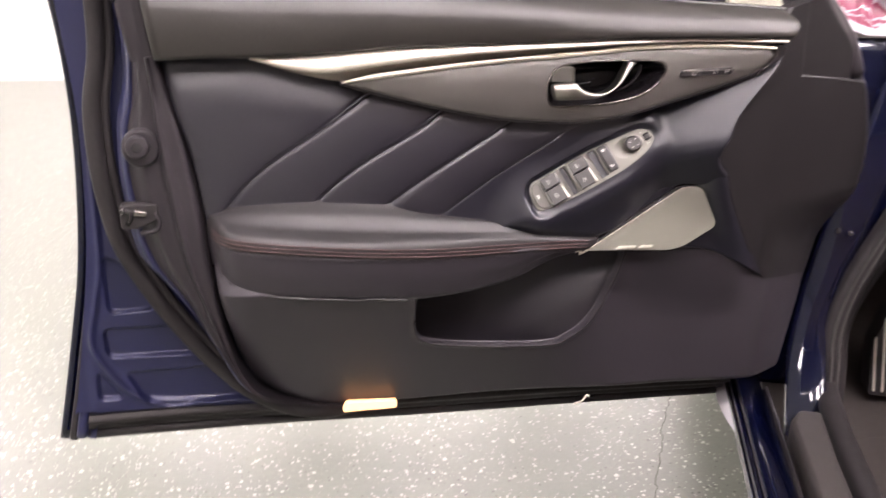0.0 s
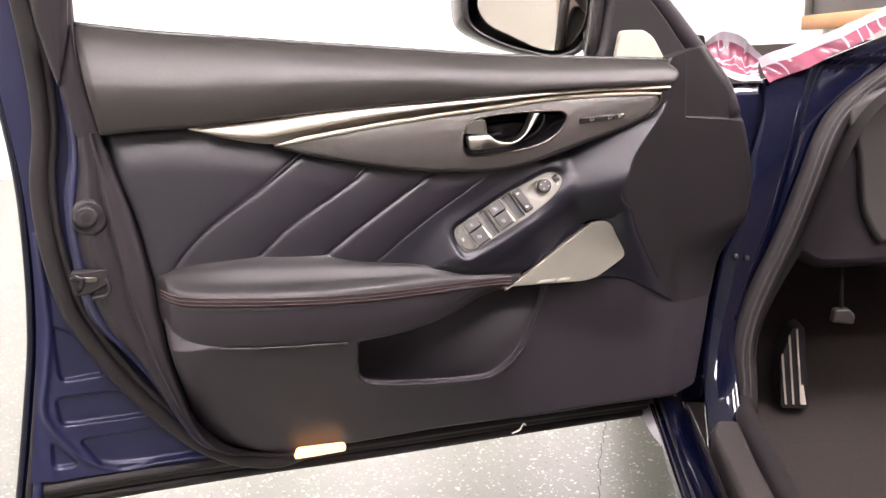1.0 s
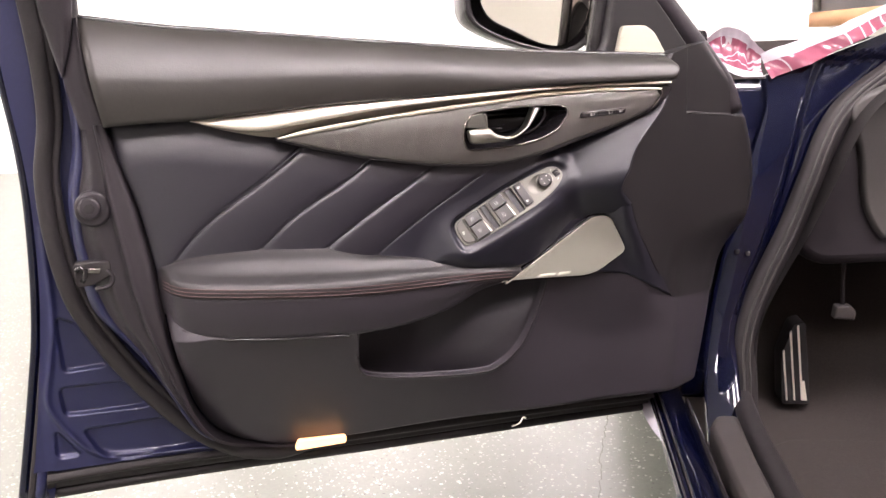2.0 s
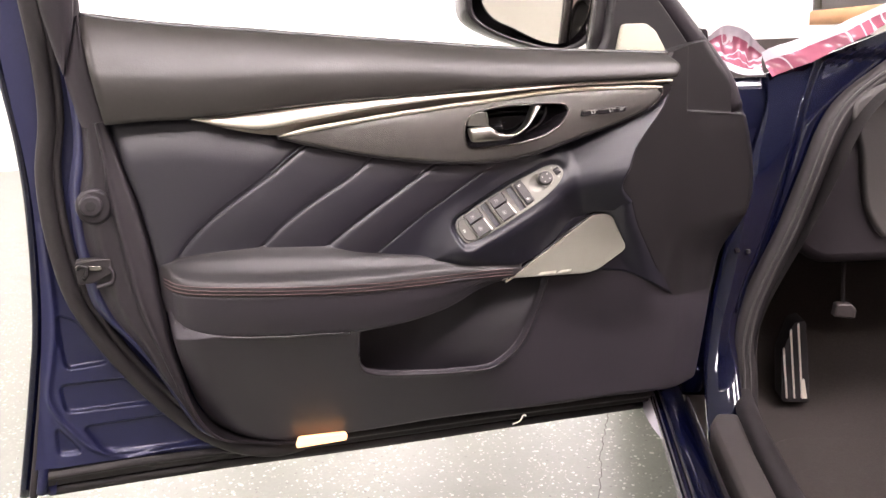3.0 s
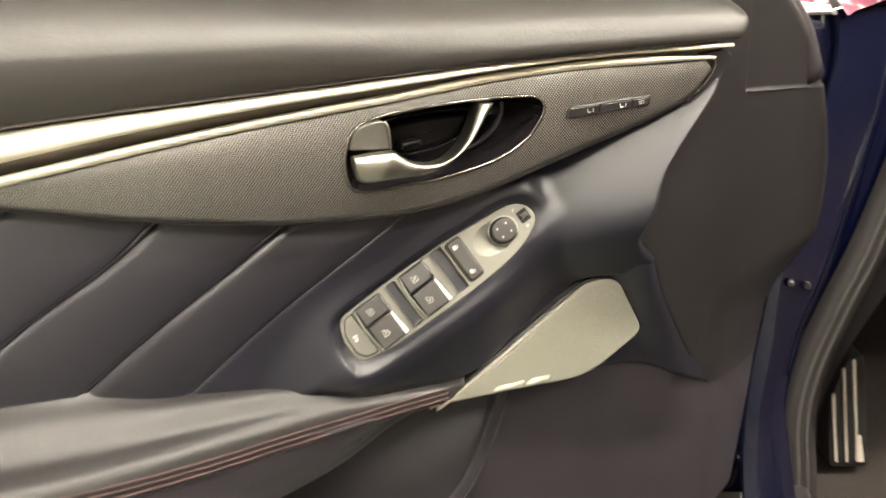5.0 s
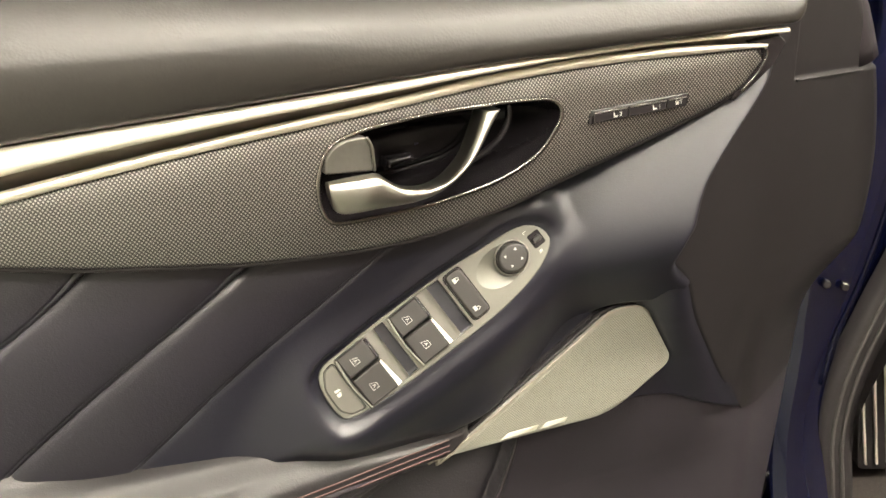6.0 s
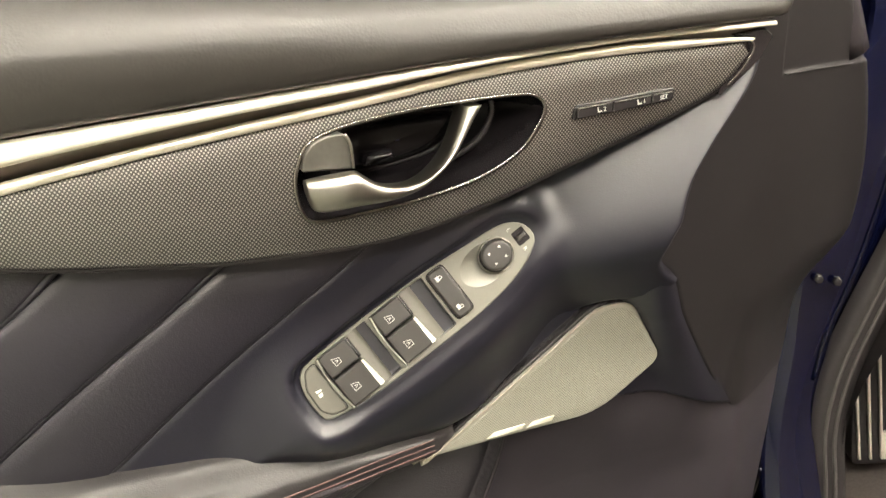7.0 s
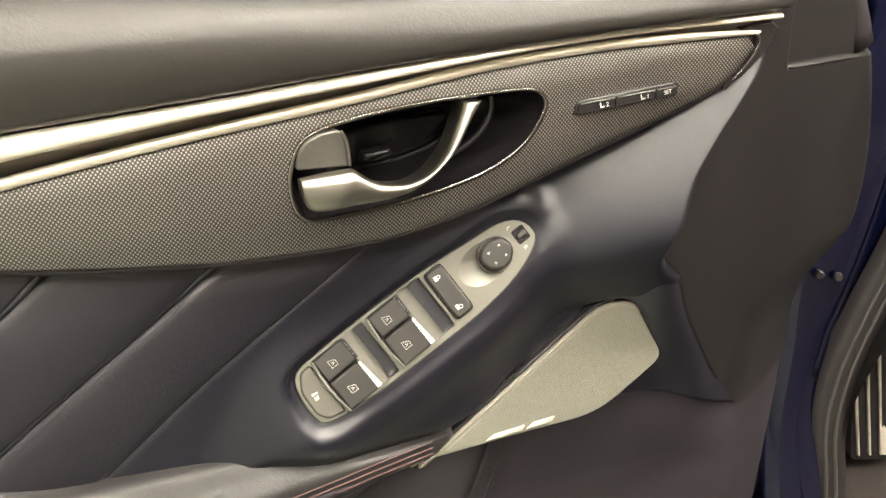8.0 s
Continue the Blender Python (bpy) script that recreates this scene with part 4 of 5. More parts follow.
def lower_y(u, z, s, w):
    rear = lower_rear(z)
    y = rear + (fore_y(u, z) - rear) * step(u, 0.55, 0.80)
    y = y + 0.75 * roll(gl, 0.034) + roll(gb, 0.010) + roll(gr, 0.02)
    d = distance(POCKET, u, z)
    return y + 0.012 * step(-d, 0.0, 0.003) - 0.0018 * np.exp(-((d / 0.0030) ** 2)) * step(z, 0.555, 0.525)


verts, faces = relief(net, lower_y, 0.03)
flat_u, flat_z = np.array(verts)[:, 0], np.array(verts)[:, 2]
deep = distance(POCKET, flat_u, flat_z) < -0.0035
part("lower_panel", (verts, [q for q in faces if not (all(deep[i] for i in q) and max(q) < net.shape[0] * net.shape[1])]), LOWER, door, "charcoal moulded lower panel with open map pocket")
bowl = patch([(0.440, 0.435), (0.54, 0.420), (0.64, 0.408), (0.700, 0.425)], [(0.440, 0.605), (0.54, 0.605), (0.66, 0.600), (0.753, 0.595)], [(0.440, 0.435), (0.440, 0.605)], [(0.700, 0.425), (0.728, 0.500), (0.743, 0.553), (0.753, 0.595)], 120, 70)


def bowl_y(u, z, s, w):
    """A scoop that leaves the panel at its fore edge, breaks along a slanting soft ridge and runs deep behind the lip."""
    skin = lower_rear(z) + (fore_y(u, z) - lower_rear(z)) * step(u, 0.55, 0.80)
    fore = np.interp(z, [0.42, 0.45, 0.4815, 0.515, 0.553, 0.595], [0.668, 0.680, 0.698, 0.717, 0.735, 0.748]) - u
    ridge = (0.742 - u) * 0.62 + (z - 0.545) * 0.78
    y = skin + 0.011 + 0.42 * soft_ramp(fore, 0.006) + 0.75 * soft_ramp(ridge, 0.016)
    return np.maximum(soft_min(y, 1.100 + 0.0 * y, 0.02) - 0.10 * step(u, 0.458, 0.444), skin + 0.012)


part("pocket_liner", relief(bowl, bowl_y, 0.01), LOWER, door, "matt charcoal liner of the map pocket")
lip = POCKET[14:]
lip_y = step(lip[:, 0], 0.55, 0.80) * fore_y(lip[:, 0], lip[:, 1]) + (1 - step(lip[:, 0], 0.55, 0.80)) * lower_rear(lip[:, 1])
part("pocket_lip", tube(np.c_[lip[:, 0], lip_y - 0.0006, lip[:, 1]], 0.0017, 10), PLASTIC, door, "smooth rounded lip of the map pocket")
lens = part("courtesy_light", plate(rounded([(0.372, 0.373), (0.376, 0.390), (0.442, 0.384), (0.442, 0.371)], 0.004), lambda x, y, h: (x, 1.040 - 0.50 * (y - 0.385) - h, y), -0.004, 0.0045, 0.0012), AMBER, door, "lit amber courtesy lamp")
mark = smooth([(0.784, 0.535), (0.788, 0.5405), (0.796, 0.5425)], 12)
part("clip_mark", tube(np.c_[mark[:, 0], 0 * mark[:, 0] + 1.0305, mark[:, 1]], 0.0011, 6), GREY, door)
hook = smooth([(0.688, 1.036, 0.352), (0.697, 1.030, 0.358), (0.703, 1.030, 0.366), (0.708, 1.032, 0.363)], 14)
part("wire_clip", tube(hook, 0.0013, 6), ALU, door, "small bright wire clip")

# switch pod
CHEEK = np.array([(0.951, 0.518), (0.911, 0.567), (0.885, 0.605), (0.860, 0.644), (0.844, 0.679), (0.842, 0.70)])


def cheek_y(u, z):
    """The front end of the trim falls back towards the hinges."""
    return 0.958 + 0.36 * (u - 0.84) + 0.10 * (0.78 - z)


def offset(pts, d):
    """A straight-sided outline moved inwards by d."""
    p = np.asarray(pts, float)
    out = []
    area = np.sum(p[:, 0] * np.roll(p[:, 1], -1) - np.roll(p[:, 0], -1) * p[:, 1])
    for a, b, c in zip(np.roll(p, 1, 0), p, np.roll(p, -1, 0)):
        e, f = (b - a) / np.linalg.norm(b - a), (c - b) / np.linalg.norm(c - b)
        n1, n2 = np.array([-e[1], e[0]]) * np.sign(area), np.array([-f[1], f[0]]) * np.sign(area)
        out.append(b + d * (n1 + n2) / (1 + n1 @ n2))
    return np.array(out)


def sheet_y(u, z):
    """The hollow sheet between the switches and the front end."""
    return 0.9420 - 0.56 * (u - 0.833) + 0.6 * soft_ramp(0.835 - u, 0.02) ** 2 + 0.57 * (z - 0.740) + 1.45 * soft_ramp(0.710 + 0.2 * (u - 0.785) - z, 0.012)


FORE = smooth([(0.850, 0.680), (0.834, 0.692), (0.828, 0.705), (0.829, 0.722), (0.834, 0.738), (0.843, 0.755), (0.860, 0.776), (0.879, 0.797), (0.892, 0.813), (0.896, 0.821)], 60)


def pod_y(u, z, s, w):
    """A soft ring round the switch panel, rising from the leather; ahead of it a hollow sheet that looks up."""
    d = distance(FOOT, u, z)
    q = -(u - 0.605) * sn + (z - SWZ) * cs
    seat = 0.985 - (ez.x * (u - 0.605) + ez.z * (z - SWZ)) / ez.y
    under = step(-q, 0.004, 0.030)
    tail = step(u, 0.64, 0.58)
    fore = step(u, 0.705, 0.75) * step(q, -0.016, 0.004)
    ring = seat - (0.0042 + 0.0055 * tail - 0.0030 * step(u, 0.70, 0.74)) * step(d, -0.002, 0.011) + (0.62 + 0.50 * under - 0.22 * tail * (1 - under) ) * soft_ramp(d - 0.014, 0.012)
    ring = ring + (0.983 + 1.1 * soft_ramp(d - 0.014, 0.006) - ring) * fore
    sheet = sheet_y(u, z)
    base = soft_min(0.9905 + 0.016 * step(u, 0.69, 0.76), sheet, 0.010)
    y = soft_min(ring, base, 0.014 - 0.003 * fore)
    return seat + (y - seat) * step(d, 0.0, 0.008) + 0.004 * step(-d, 0.0, 0.002)


net = patch([(0.470, 0.630), (0.50, 0.621), (0.54, 0.616), (0.585, 0.612), (0.624, 0.604), (0.655, 0.600), (0.684, 0.600), (0.724, 0.6165), (0.770, 0.6450), (0.797, 0.6630), (0.825, 0.6660), (0.850, 0.680)],
            [(0.672, 0.757), (0.70, 0.756), (0.73, 0.762), (0.76, 0.773), (0.816, 0.791), (0.858, 0.806), (0.896, 0.821)],
            SEAMS[3], FORE[::6].tolist() + [FORE[-1].tolist()], 260, 150)
gl, gr, gb, gt = side_gap(net)


def pod_face(u, z, s, w):
    y = pod_y(u, z, s, w) + roll(gb, 0.0035) * step(u, 0.60, 0.64) * step(u, 0.83, 0.78) + 0.6 * roll(gb, 0.016) * step(u, 0.58, 0.61) * step(u, 0.715, 0.68)
    y = y + (cheek_y(u, z) + 0.0006 - y) * step(gr, 0.012, 0.002) * step(z, 0.73, 0.70)
    return y + roll(gr, 0.010) * step(z, 0.695, 0.725) + 0.34 * roll(gl, 0.007)


part("switch_pod", relief(net, pod_face, 0.02), POD, door, "smooth black pod around the window switches")

# window switch panel
def wells(x0, x1, y0, y1, r=0.0012):
    return rounded([(x0, y0), (x1, y0), (x1, y1), (x0, y1)], r, 4)


DISH = ellipse(0.1235, 0.0012, 0.0172, 0.0118, 48)
HOLES = ((0.0095, 0.0460), (0.0485, 0.0878))
sw = part("switch_panel", join(pierced(inset(PANEL, 0.0008), [wells(x0, x1, -0.0165, 0.0198) for x0, x1 in HOLES] + [DISH], SW, -0.010, 0.0016), loop(lay(SW, inset(PANEL, 0.0008), 0.0008), 0.0009, 8)), PLATE, door, "warm grey window switch panel")
for x0, x1 in HOLES:
    half = x0 + 0.021
    fall_x = smooth([(x0, -0.006), (half - 0.004, -0.004), (half, 0.0010), (half + 0.002, 0.0012), (half + 0.007, -0.0010), (x1 - 0.005, -0.0070), (x1 + 0.0002, -0.0115)], 24)
    part("finger_scoop", grid(np.array([[tuple(SW @ Vector((x, yy, h))) for yy in np.linspace(-0.0166, 0.0199, 6)] for x, h in fall_x])), SCOOP, sw)
    for y0, y1 in ((-0.0160, 0.0036), (0.0048, 0.0194)):
        part("window_switch", plate(wells(x0 + 0.0009, half, y0, y1, 0.0016), SW, -0.006, 0.0060, 0.0012), BUTTON, sw)
        # highlight on the lips built in: pale tapered metal near, black gloss far
        strip_ = []
        for yy in np.linspace(y1 - 0.0006, y0 + 0.0006, 8):
            wide = 0.0005 + 0.0018 * (y1 - yy) / (y1 - y0) if y0 < 0 else 0.0012
            strip_.append([tuple(SW @ Vector(q)) for q in ((half - 0.0004, yy, 0.0059), (half + 0.4 * wide, yy, 0.0060), (half + wide, yy, 0.0048), (half + wide + 0.0006, yy, 0.0028), (half + wide + 0.0004, yy, 0.0002))])
        part("switch_lip", grid(np.array(strip_)), ALU if y0 < 0 else GLOSS, sw)
        cx, cy = x0 + 0.0095, 0.5 * (y0 + y1)
        m = SW @ Matrix(((0, 1, 0, cx), (-1, 0, 0, cy), (0, 0, 1, 0.0063), (0, 0, 0, 1)))
        o_ = np.array([(-0.0026, -0.0022), (0.0026, -0.0022), (0.0026, 0.0022), (-0.0008, 0.0022)])
        i_ = inset(o_, 0.00045)
        v = [tuple(p) for p in lay(m, o_, 0.0002)] + [tuple(p) for p in lay(m, i_, 0.0002)]
        part("window_mark", (v, [(k, (k + 1) % 4, 4 + (k + 1) % 4, 4 + k) for k in range(4)]), MARK, sw)
        part("marking", words("A", 0.0030, m @ Matrix.Translation((0.0003, -0.0001, 0.0001))), MARK, sw, flat=True)
    bow = smooth([(x0 + 0.0006, 0.0196, 0.0052), (x0 - 0.0008, 0.008, 0.0062), (x0 - 0.0008, -0.004, 0.0062), (x0 + 0.0006, -0.0163, 0.0052)], 16)
    part("switch_rail", tube([tuple(SW @ Vector(p)) for p in bow], 0.0008, 6), PLATE, sw)
LOCKOUT = np.array([(0.0082, 0.0192), (0.0005, 0.0186), (-0.0056, 0.0092), (-0.0064, -0.0062), (-0.0020, -0.0126), (0.0080, -0.0148)])
part("lockout_gap", plate(rounded(LOCKOUT, 0.0028), SW, 0.0, 0.00185, 0.0002), BLACK, sw)
part("lockout_switch", plate(rounded(offset(LOCKOUT, 0.0005), 0.0026), SW, 0.0, 0.0034, 0.0008), SCOOP, sw)
m = SW @ Matrix(((0, 1, 0, 0.0002), (-1, 0, 0, 0.0030), (0, 0, 1, 0.0035), (0, 0, 0, 1)))
part("lockout_mark", join(plate([(-0.0024, -0.0019), (-0.0006, -0.0019), (-0.0006, 0.0017), (-0.0016, 0.0017)], m, 0, 0.0003, 0.0001), plate([(0.0002, -0.0019), (0.0024, -0.0019), (0.0024, 0.0004), (0.0002, 0.0012)], m, 0, 0.0003, 0.0001)), MARK, sw)
part("lock_gap", plate(wells(0.0893, 0.1030, -0.0156, 0.0184, 0.0035), SW, 0.0, 0.0019, 0.0002), BLACK, sw)
part("lock_switch", plate(wells(0.0903, 0.1020, -0.0148, 0.0178, 0.0035), SW, 0.001, 0.0052, 0.0014), BUTTON, sw)
for cy, shift in ((0.0122, 0.0), (-0.0086, 0.0008)):
    m = SW @ Matrix(((0, 1, 0, 0.0950), (-1, 0, 0, cy), (0, 0, 1, 0.0053), (0, 0, 0, 1)))
    arch = smooth([(-0.0009 + shift, 0.0003), (-0.0009 + shift, 0.0017), (0.0 + shift, 0.0024), (0.0009 + shift, 0.0017), (0.0009 + shift, 0.0006)], 12)
    part("padlock_mark", join(plate([(-0.0015, -0.0016), (0.0015, -0.0016), (0.0015, 0.0006), (-0.0015, 0.0006)], m, 0, 0.0003, 0.0001), tube(lay(m, arch, 0.0002), 0.00028, 5)), MARK, sw)
hub = np.array([0.1300, 0.0010])
part("knob_dish", grid(np.array([lay(SW, hub + (DISH - hub) * k, 0.0016 - 0.0042 * (1 - k**1.6)) for k in (1.0, 0.9, 0.75, 0.6, 0.4, 0.2, 0.02)]), closed=True), PLATE, sw, "shallow dish under the knob")
part("knob_collar", plate(ellipse(0.1320, 0.0010, 0.0110, 0.0100, 40), SW, -0.003, 0.0018, 0.0006), BLACK, sw)
part("knob_ring", tube(lay(SW, np.r_[ellipse(0.1320, 0.0010, 0.0112, 0.0102, 40), ellipse(0.1320, 0.0010, 0.0112, 0.0102, 40)[:1]], 0.0018), 0.0006, 8), CHROME, sw, "bright ring")
part("mirror_knob", plate(ellipse(0.1320, 0.0010, 0.0101, 0.0092, 40), SW, 0.001, 0.0065, 0.0020), BUTTON, sw, "round dark mirror knob")
for ang in (45, 135, 225, 315):
    c, s = math.cos(radians(ang)), math.sin(radians(ang))
    o = np.array([(0.0066, 0), (0.0049, 0.0011), (0.0049, -0.0011)])
    o = np.stack([0.1320 + o[:, 0] * c - o[:, 1] * s, 0.0010 + (o[:, 0] * s + o[:, 1] * c) * 0.92], 1)
    part("arrow", plate(o, SW, 0.0062, 0.00668, 0.0001), MARK, sw)
part("selector_gap", plate(wells(0.1470, 0.1556, -0.0040, 0.0054), SW, 0.0, 0.0019, 0.0002), BLACK, sw)
part("selector", plate(wells(0.1482, 0.1545, -0.0012, 0.0026), SW, 0.001, 0.0036, 0.001), BUTTON, sw)
for text, x, yy in (("L", 0.1475, 0.0082), ("R", 0.1490, -0.0070)):
    m = SW @ Matrix(((0, 1, 0, x), (-1, 0, 0, yy), (0, 0, 1, 0.0018), (0, 0, 0, 1)))
    part("marking", words(text, 0.0036, m), MARK, sw, flat=True)

# speaker grille in its surround
spk = lambda x, y, h: (x, 0.996 - 0.06 * (y - 0.62) - h, y)
OUTLINE = [(0.6745, 0.5845), (0.7990, 0.6612), (0.8255, 0.6585), (0.8525, 0.6070), (0.8000, 0.5765), (0.722, 0.5815)]
CORNERS = np.array([0.0015, 0.012, 0.011, 0.010, 0.020, 0.020])
SPEAKER = rounded(OUTLINE, CORNERS, 8)
net = patch([(0.600, 0.585), (0.66, 0.583), (0.737, 0.580), (0.793, 0.5765), (0.839, 0.572), (0.866, 0.565), (0.904, 0.545), (0.951, 0.518)], [(0.600, 0.612), (0.675, 0.612), (0.72, 0.622), (0.765, 0.655), (0.790, 0.672), (0.84, 0.685), (0.856, 0.690)],
            [(0.600, 0.585), (0.600, 0.612)], [(0.951, 0.518), (0.916, 0.568), (0.890, 0.607), (0.866, 0.646), (0.856, 0.690)], 150, 70)
gl, gr, gb, gt = side_gap(net)


def surround_y(u, z, s, w):
    y = 1.002 - 0.06 * (z - 0.62) + 0.02 * step(u, 0.68, 0.60)
    y = y + (cheek_y(u, z) + 0.0010 - y) * step(u - np.interp(z, CHEEK[:, 1], CHEEK[:, 0]), -0.048, -0.003)
    return y + roll(gb, 0.009) + 0.010 * step(-distance(SPEAKER, u, z), -0.0015, 0.002)


part("speaker_surround", relief(net, surround_y, 0.035), POD, door)
part("speaker_rim", plate(rounded(offset(OUTLINE, -0.0024), CORNERS + 0.003, 8), spk, -0.008, 0.0012, 0.0010), BLACK, door, "dark speaker rim")
sg = part("speaker_grille", plate(SPEAKER, spk, -0.004, 0.0042, 0.0012), PALEPLATE, door, "pale perforated speaker grille with metal edge")
part("grille_mesh", plate(rounded(offset(OUTLINE, 0.0030), CORNERS - 0.0005, 8), spk, 0.002, 0.0045, 0.0002), GRILLE, sg)
edge = np.r_[[(0.6590, 0.5825), (0.6670, 0.5855)], rounded(offset(OUTLINE, 0.0001), CORNERS, 8)[7:24]]
part("grille_edge", tube(lay(spk, smooth(edge.tolist(), 90), 0.0036), np.interp(np.linspace(0, 1, 90), [0, 0.06, 0.2, 0.8, 1], [0.0008, 0.0014, 0.0009, 0.0009, 0.0005]), 8), REVEAL, sg, "bright metal edge of the grille")
for x0, x1 in ((0.712, 0.739), (0.742, 0.762)):
    part("badge_bar", plate([(x0, 0.5845 - 0.03 * (x0 - 0.708)), (x1, 0.5845 - 0.03 * (x1 - 0.708)), (x1 + 0.002, 0.5880 - 0.03 * (x1 - 0.708)), (x0 + 0.006, 0.5880 - 0.03 * (x0 - 0.708))], spk, 0.003, 0.0052, 0.0003), BADGE, sg)

# front end of the panel, towards the hinges
net = patch([(0.951, 0.518), (1.0, 0.510), (1.090, 0.496)], [(0.905, 0.876), (0.95, 0.886), (1.0, 0.893)],
            [(0.951, 0.518), (0.911, 0.567), (0.885, 0.605), (0.860, 0.644), (0.844, 0.679), (0.824, 0.700), (0.820, 0.720), (0.827, 0.740), (0.851, 0.772), (0.875, 0.797), (0.889, 0.816), (0.899, 0.84), (0.905, 0.876)],
            [(1.090, 0.496), (1.108, 0.535), (1.137, 0.590), (1.150, 0.640), (1.150, 0.680), (1.138, 0.725), (1.112, 0.780), (1.074, 0.832), (1.034, 0.864), (1.0, 0.893)], 170, 220)
gl, gr, gb, gt = side_gap(net)


def front_y(u, z, s, w):
    y = cheek_y(u, z)
    y = y + np.clip(sheet_y(u, z) - 0.0008 - y, 0, 0.03) * step(gl, 0.034, 0.0) * step(z, 0.695, 0.725)
    y = y + (fore_y(u, z) - 0.0012 - y) * step(z, 0.63, 0.54) * step(u, 0.90, 0.965)
    return y + 0.3 * roll(gl, 0.003) + roll(gr, 0.030) + 0.0030 * step(z, 0.7945 - 0.10 * (u - 0.956) - 0.0012, 0.7945 - 0.10 * (u - 0.956) + 0.0012) * step(u - 0.10 * (0.80 - z), 0.950, 0.9535)


part("front_panel", relief(net, front_y, 0.05), SHADED, door, "dark curved plastic front end of the trim")
part("seam_edge", tube([(x, cheek_y(x, 0.79) - 0.0002 + max(0.0, x - 1.05) ** 2 * 4, 0.7935 - 0.10 * (x - 0.956)) for x in np.linspace(0.954, 1.062, 14)], 0.0007, 8), SHADED, door, "thin raised edge of the front end")
part("hinge_bolt", plate(ellipse(1.158, 0.650, 0.0035, 0.0045, 12), face(1.146), -0.02, 0.004, 0.0015), SMOKE, door)

# mirror sail with tweeter, window frame
sail = part("mirror_sail", plate(smooth([(0.826, 0.868), (0.836, 0.90), (0.842, 0.935), (0.850, 0.965), (0.868, 0.985), (0.905, 0.958), (0.945, 0.912), (0.975, 0.866), (0.93, 0.858), (0.87, 0.862)], 60, closed=True), face(1.018), -0.02, 0.003, 0.003), SHADED, door, "dark plastic mirror sail")
part("tweeter_grille", plate(rounded([(0.8425, 0.873), (0.853, 0.9165), (0.889, 0.9165), (0.904, 0.907), (0.926, 0.872)], 0.006), face(1.010), -0.004, 0.004, 0.002), TWEET, sail, "pale tweeter grille")
part("division_bar", tube([(0.829, 1.05, 0.86), (0.838, 1.05, 0.92), (0.846, 1.045, 0.99), (0.850, 1.04, 1.02)], 0.010, 8, squash=1.6), BLACK, door)
sash = smooth([(1.070, 1.052, 0.79), (1.050, 1.05, 0.83), (1.018, 1.046, 0.865), (0.986, 1.044, 0.897), (0.952, 1.04, 0.93), (0.905, 1.03, 0.972), (0.84, 1.01, 1.04), (0.72, 0.98, 1.13), (0.56, 0.95, 1.20), (0.40, 0.935, 1.235), (0.25, 0.935, 1.24), (0.185, 0.945, 1.20), (0.170, 0.965, 1.12), (0.158, 0.995, 1.02), (0.152, 1.02, 0.94), (0.165, 1.03, 0.86), (0.17, 1.03, 0.82)], 120)
part("window_frame", tube(sash, np.interp(np.linspace(0, 1, 120), [0, 0.25, 0.6, 0.8, 1], [0.017, 0.019, 0.022, 0.020, 0.016]), 12), PLASTIC, door, "dark plastic window frame")
a, b = smooth([(0.145, 0.876), (0.1395, 0.898), (0.135, 0.924), (0.131, 0.949), (0.132, 1.00), (0.142, 1.08), (0.160, 1.16)], 40), smooth([(0.147, 0.878), (0.155, 0.905), (0.1615, 0.929), (0.165, 0.955), (0.172, 1.00), (0.184, 1.08), (0.200, 1.16)], 40)
w = np.linspace(0, 1, 12)[None, :, None]
net = (1 - w) * a[:, None] + w * b[:, None]
part("sash_cover", relief(net, lambda u, z, s, w: 1.002 - 0.22 * np.clip(z - 0.90, 0, 1) - 0.010 * np.sin(math.pi * np.clip(w, 0, 1)) ** 0.5 - 0.003 * step(w, 0.62, 0.72), 0.03), PLASTIC, door, "dark plastic cover of the window frame")
a, b = smooth([(0.157, 0.8175), (0.151, 0.846), (0.1465, 0.875), (0.155, 0.906), (0.164, 0.938)], 40), smooth([(0.184, 0.8195), (0.1755, 0.860), (0.171, 0.895), (0.168, 0.920), (0.1675, 0.940)], 40)
net = (1 - w) * a[:, None] + w * b[:, None]
part("sash_foot", relief(net, lambda u, z, s, w: 1.006 - 0.006 * np.sin(math.pi * np.clip(w, 0, 1)) ** 0.6 - 0.006 * step(w, 0.55, 0.95), 0.03), PLASTIC, door, "dark plastic foot of the window frame")

# side mirror
mir = part("side_mirror", tube([(0.915, 1.22, 0.905), (0.96, 1.20, 0.905), (1.01, 1.15, 0.895), (1.04, 1.09, 0.885)], [0.022, 0.024, 0.026, 0.026], 14, squash=0.7), BLACK, door, "dark side mirror with pale reflection")
shape = smooth([(0.752, 0.985), (0.758, 0.946), (0.795, 0.918), (0.850, 0.896), (0.905, 0.885), (0.945, 0.905), (0.960, 0.96), (0.955, 1.01), (0.90, 1.035), (0.80, 1.035), (0.76, 1.015)], 70, closed=True)
centre = shape.mean(0)
rows = [np.c_[centre[0] + (shape[:, 0] - centre[0]) * k, yy - 0.40 * (shape[:, 0] - 0.86) * k, centre[1] + (shape[:, 1] - centre[1]) * k] for k, yy in ((0.90, 1.296), (0.97, 1.288), (1.0, 1.296), (1.0, 1.32), (0.95, 1.36), (0.82, 1.395), (0.55, 1.42), (0.1, 1.43))]
part("mirror_housing", grid(np.array(rows), closed=True), BLACK, mir)
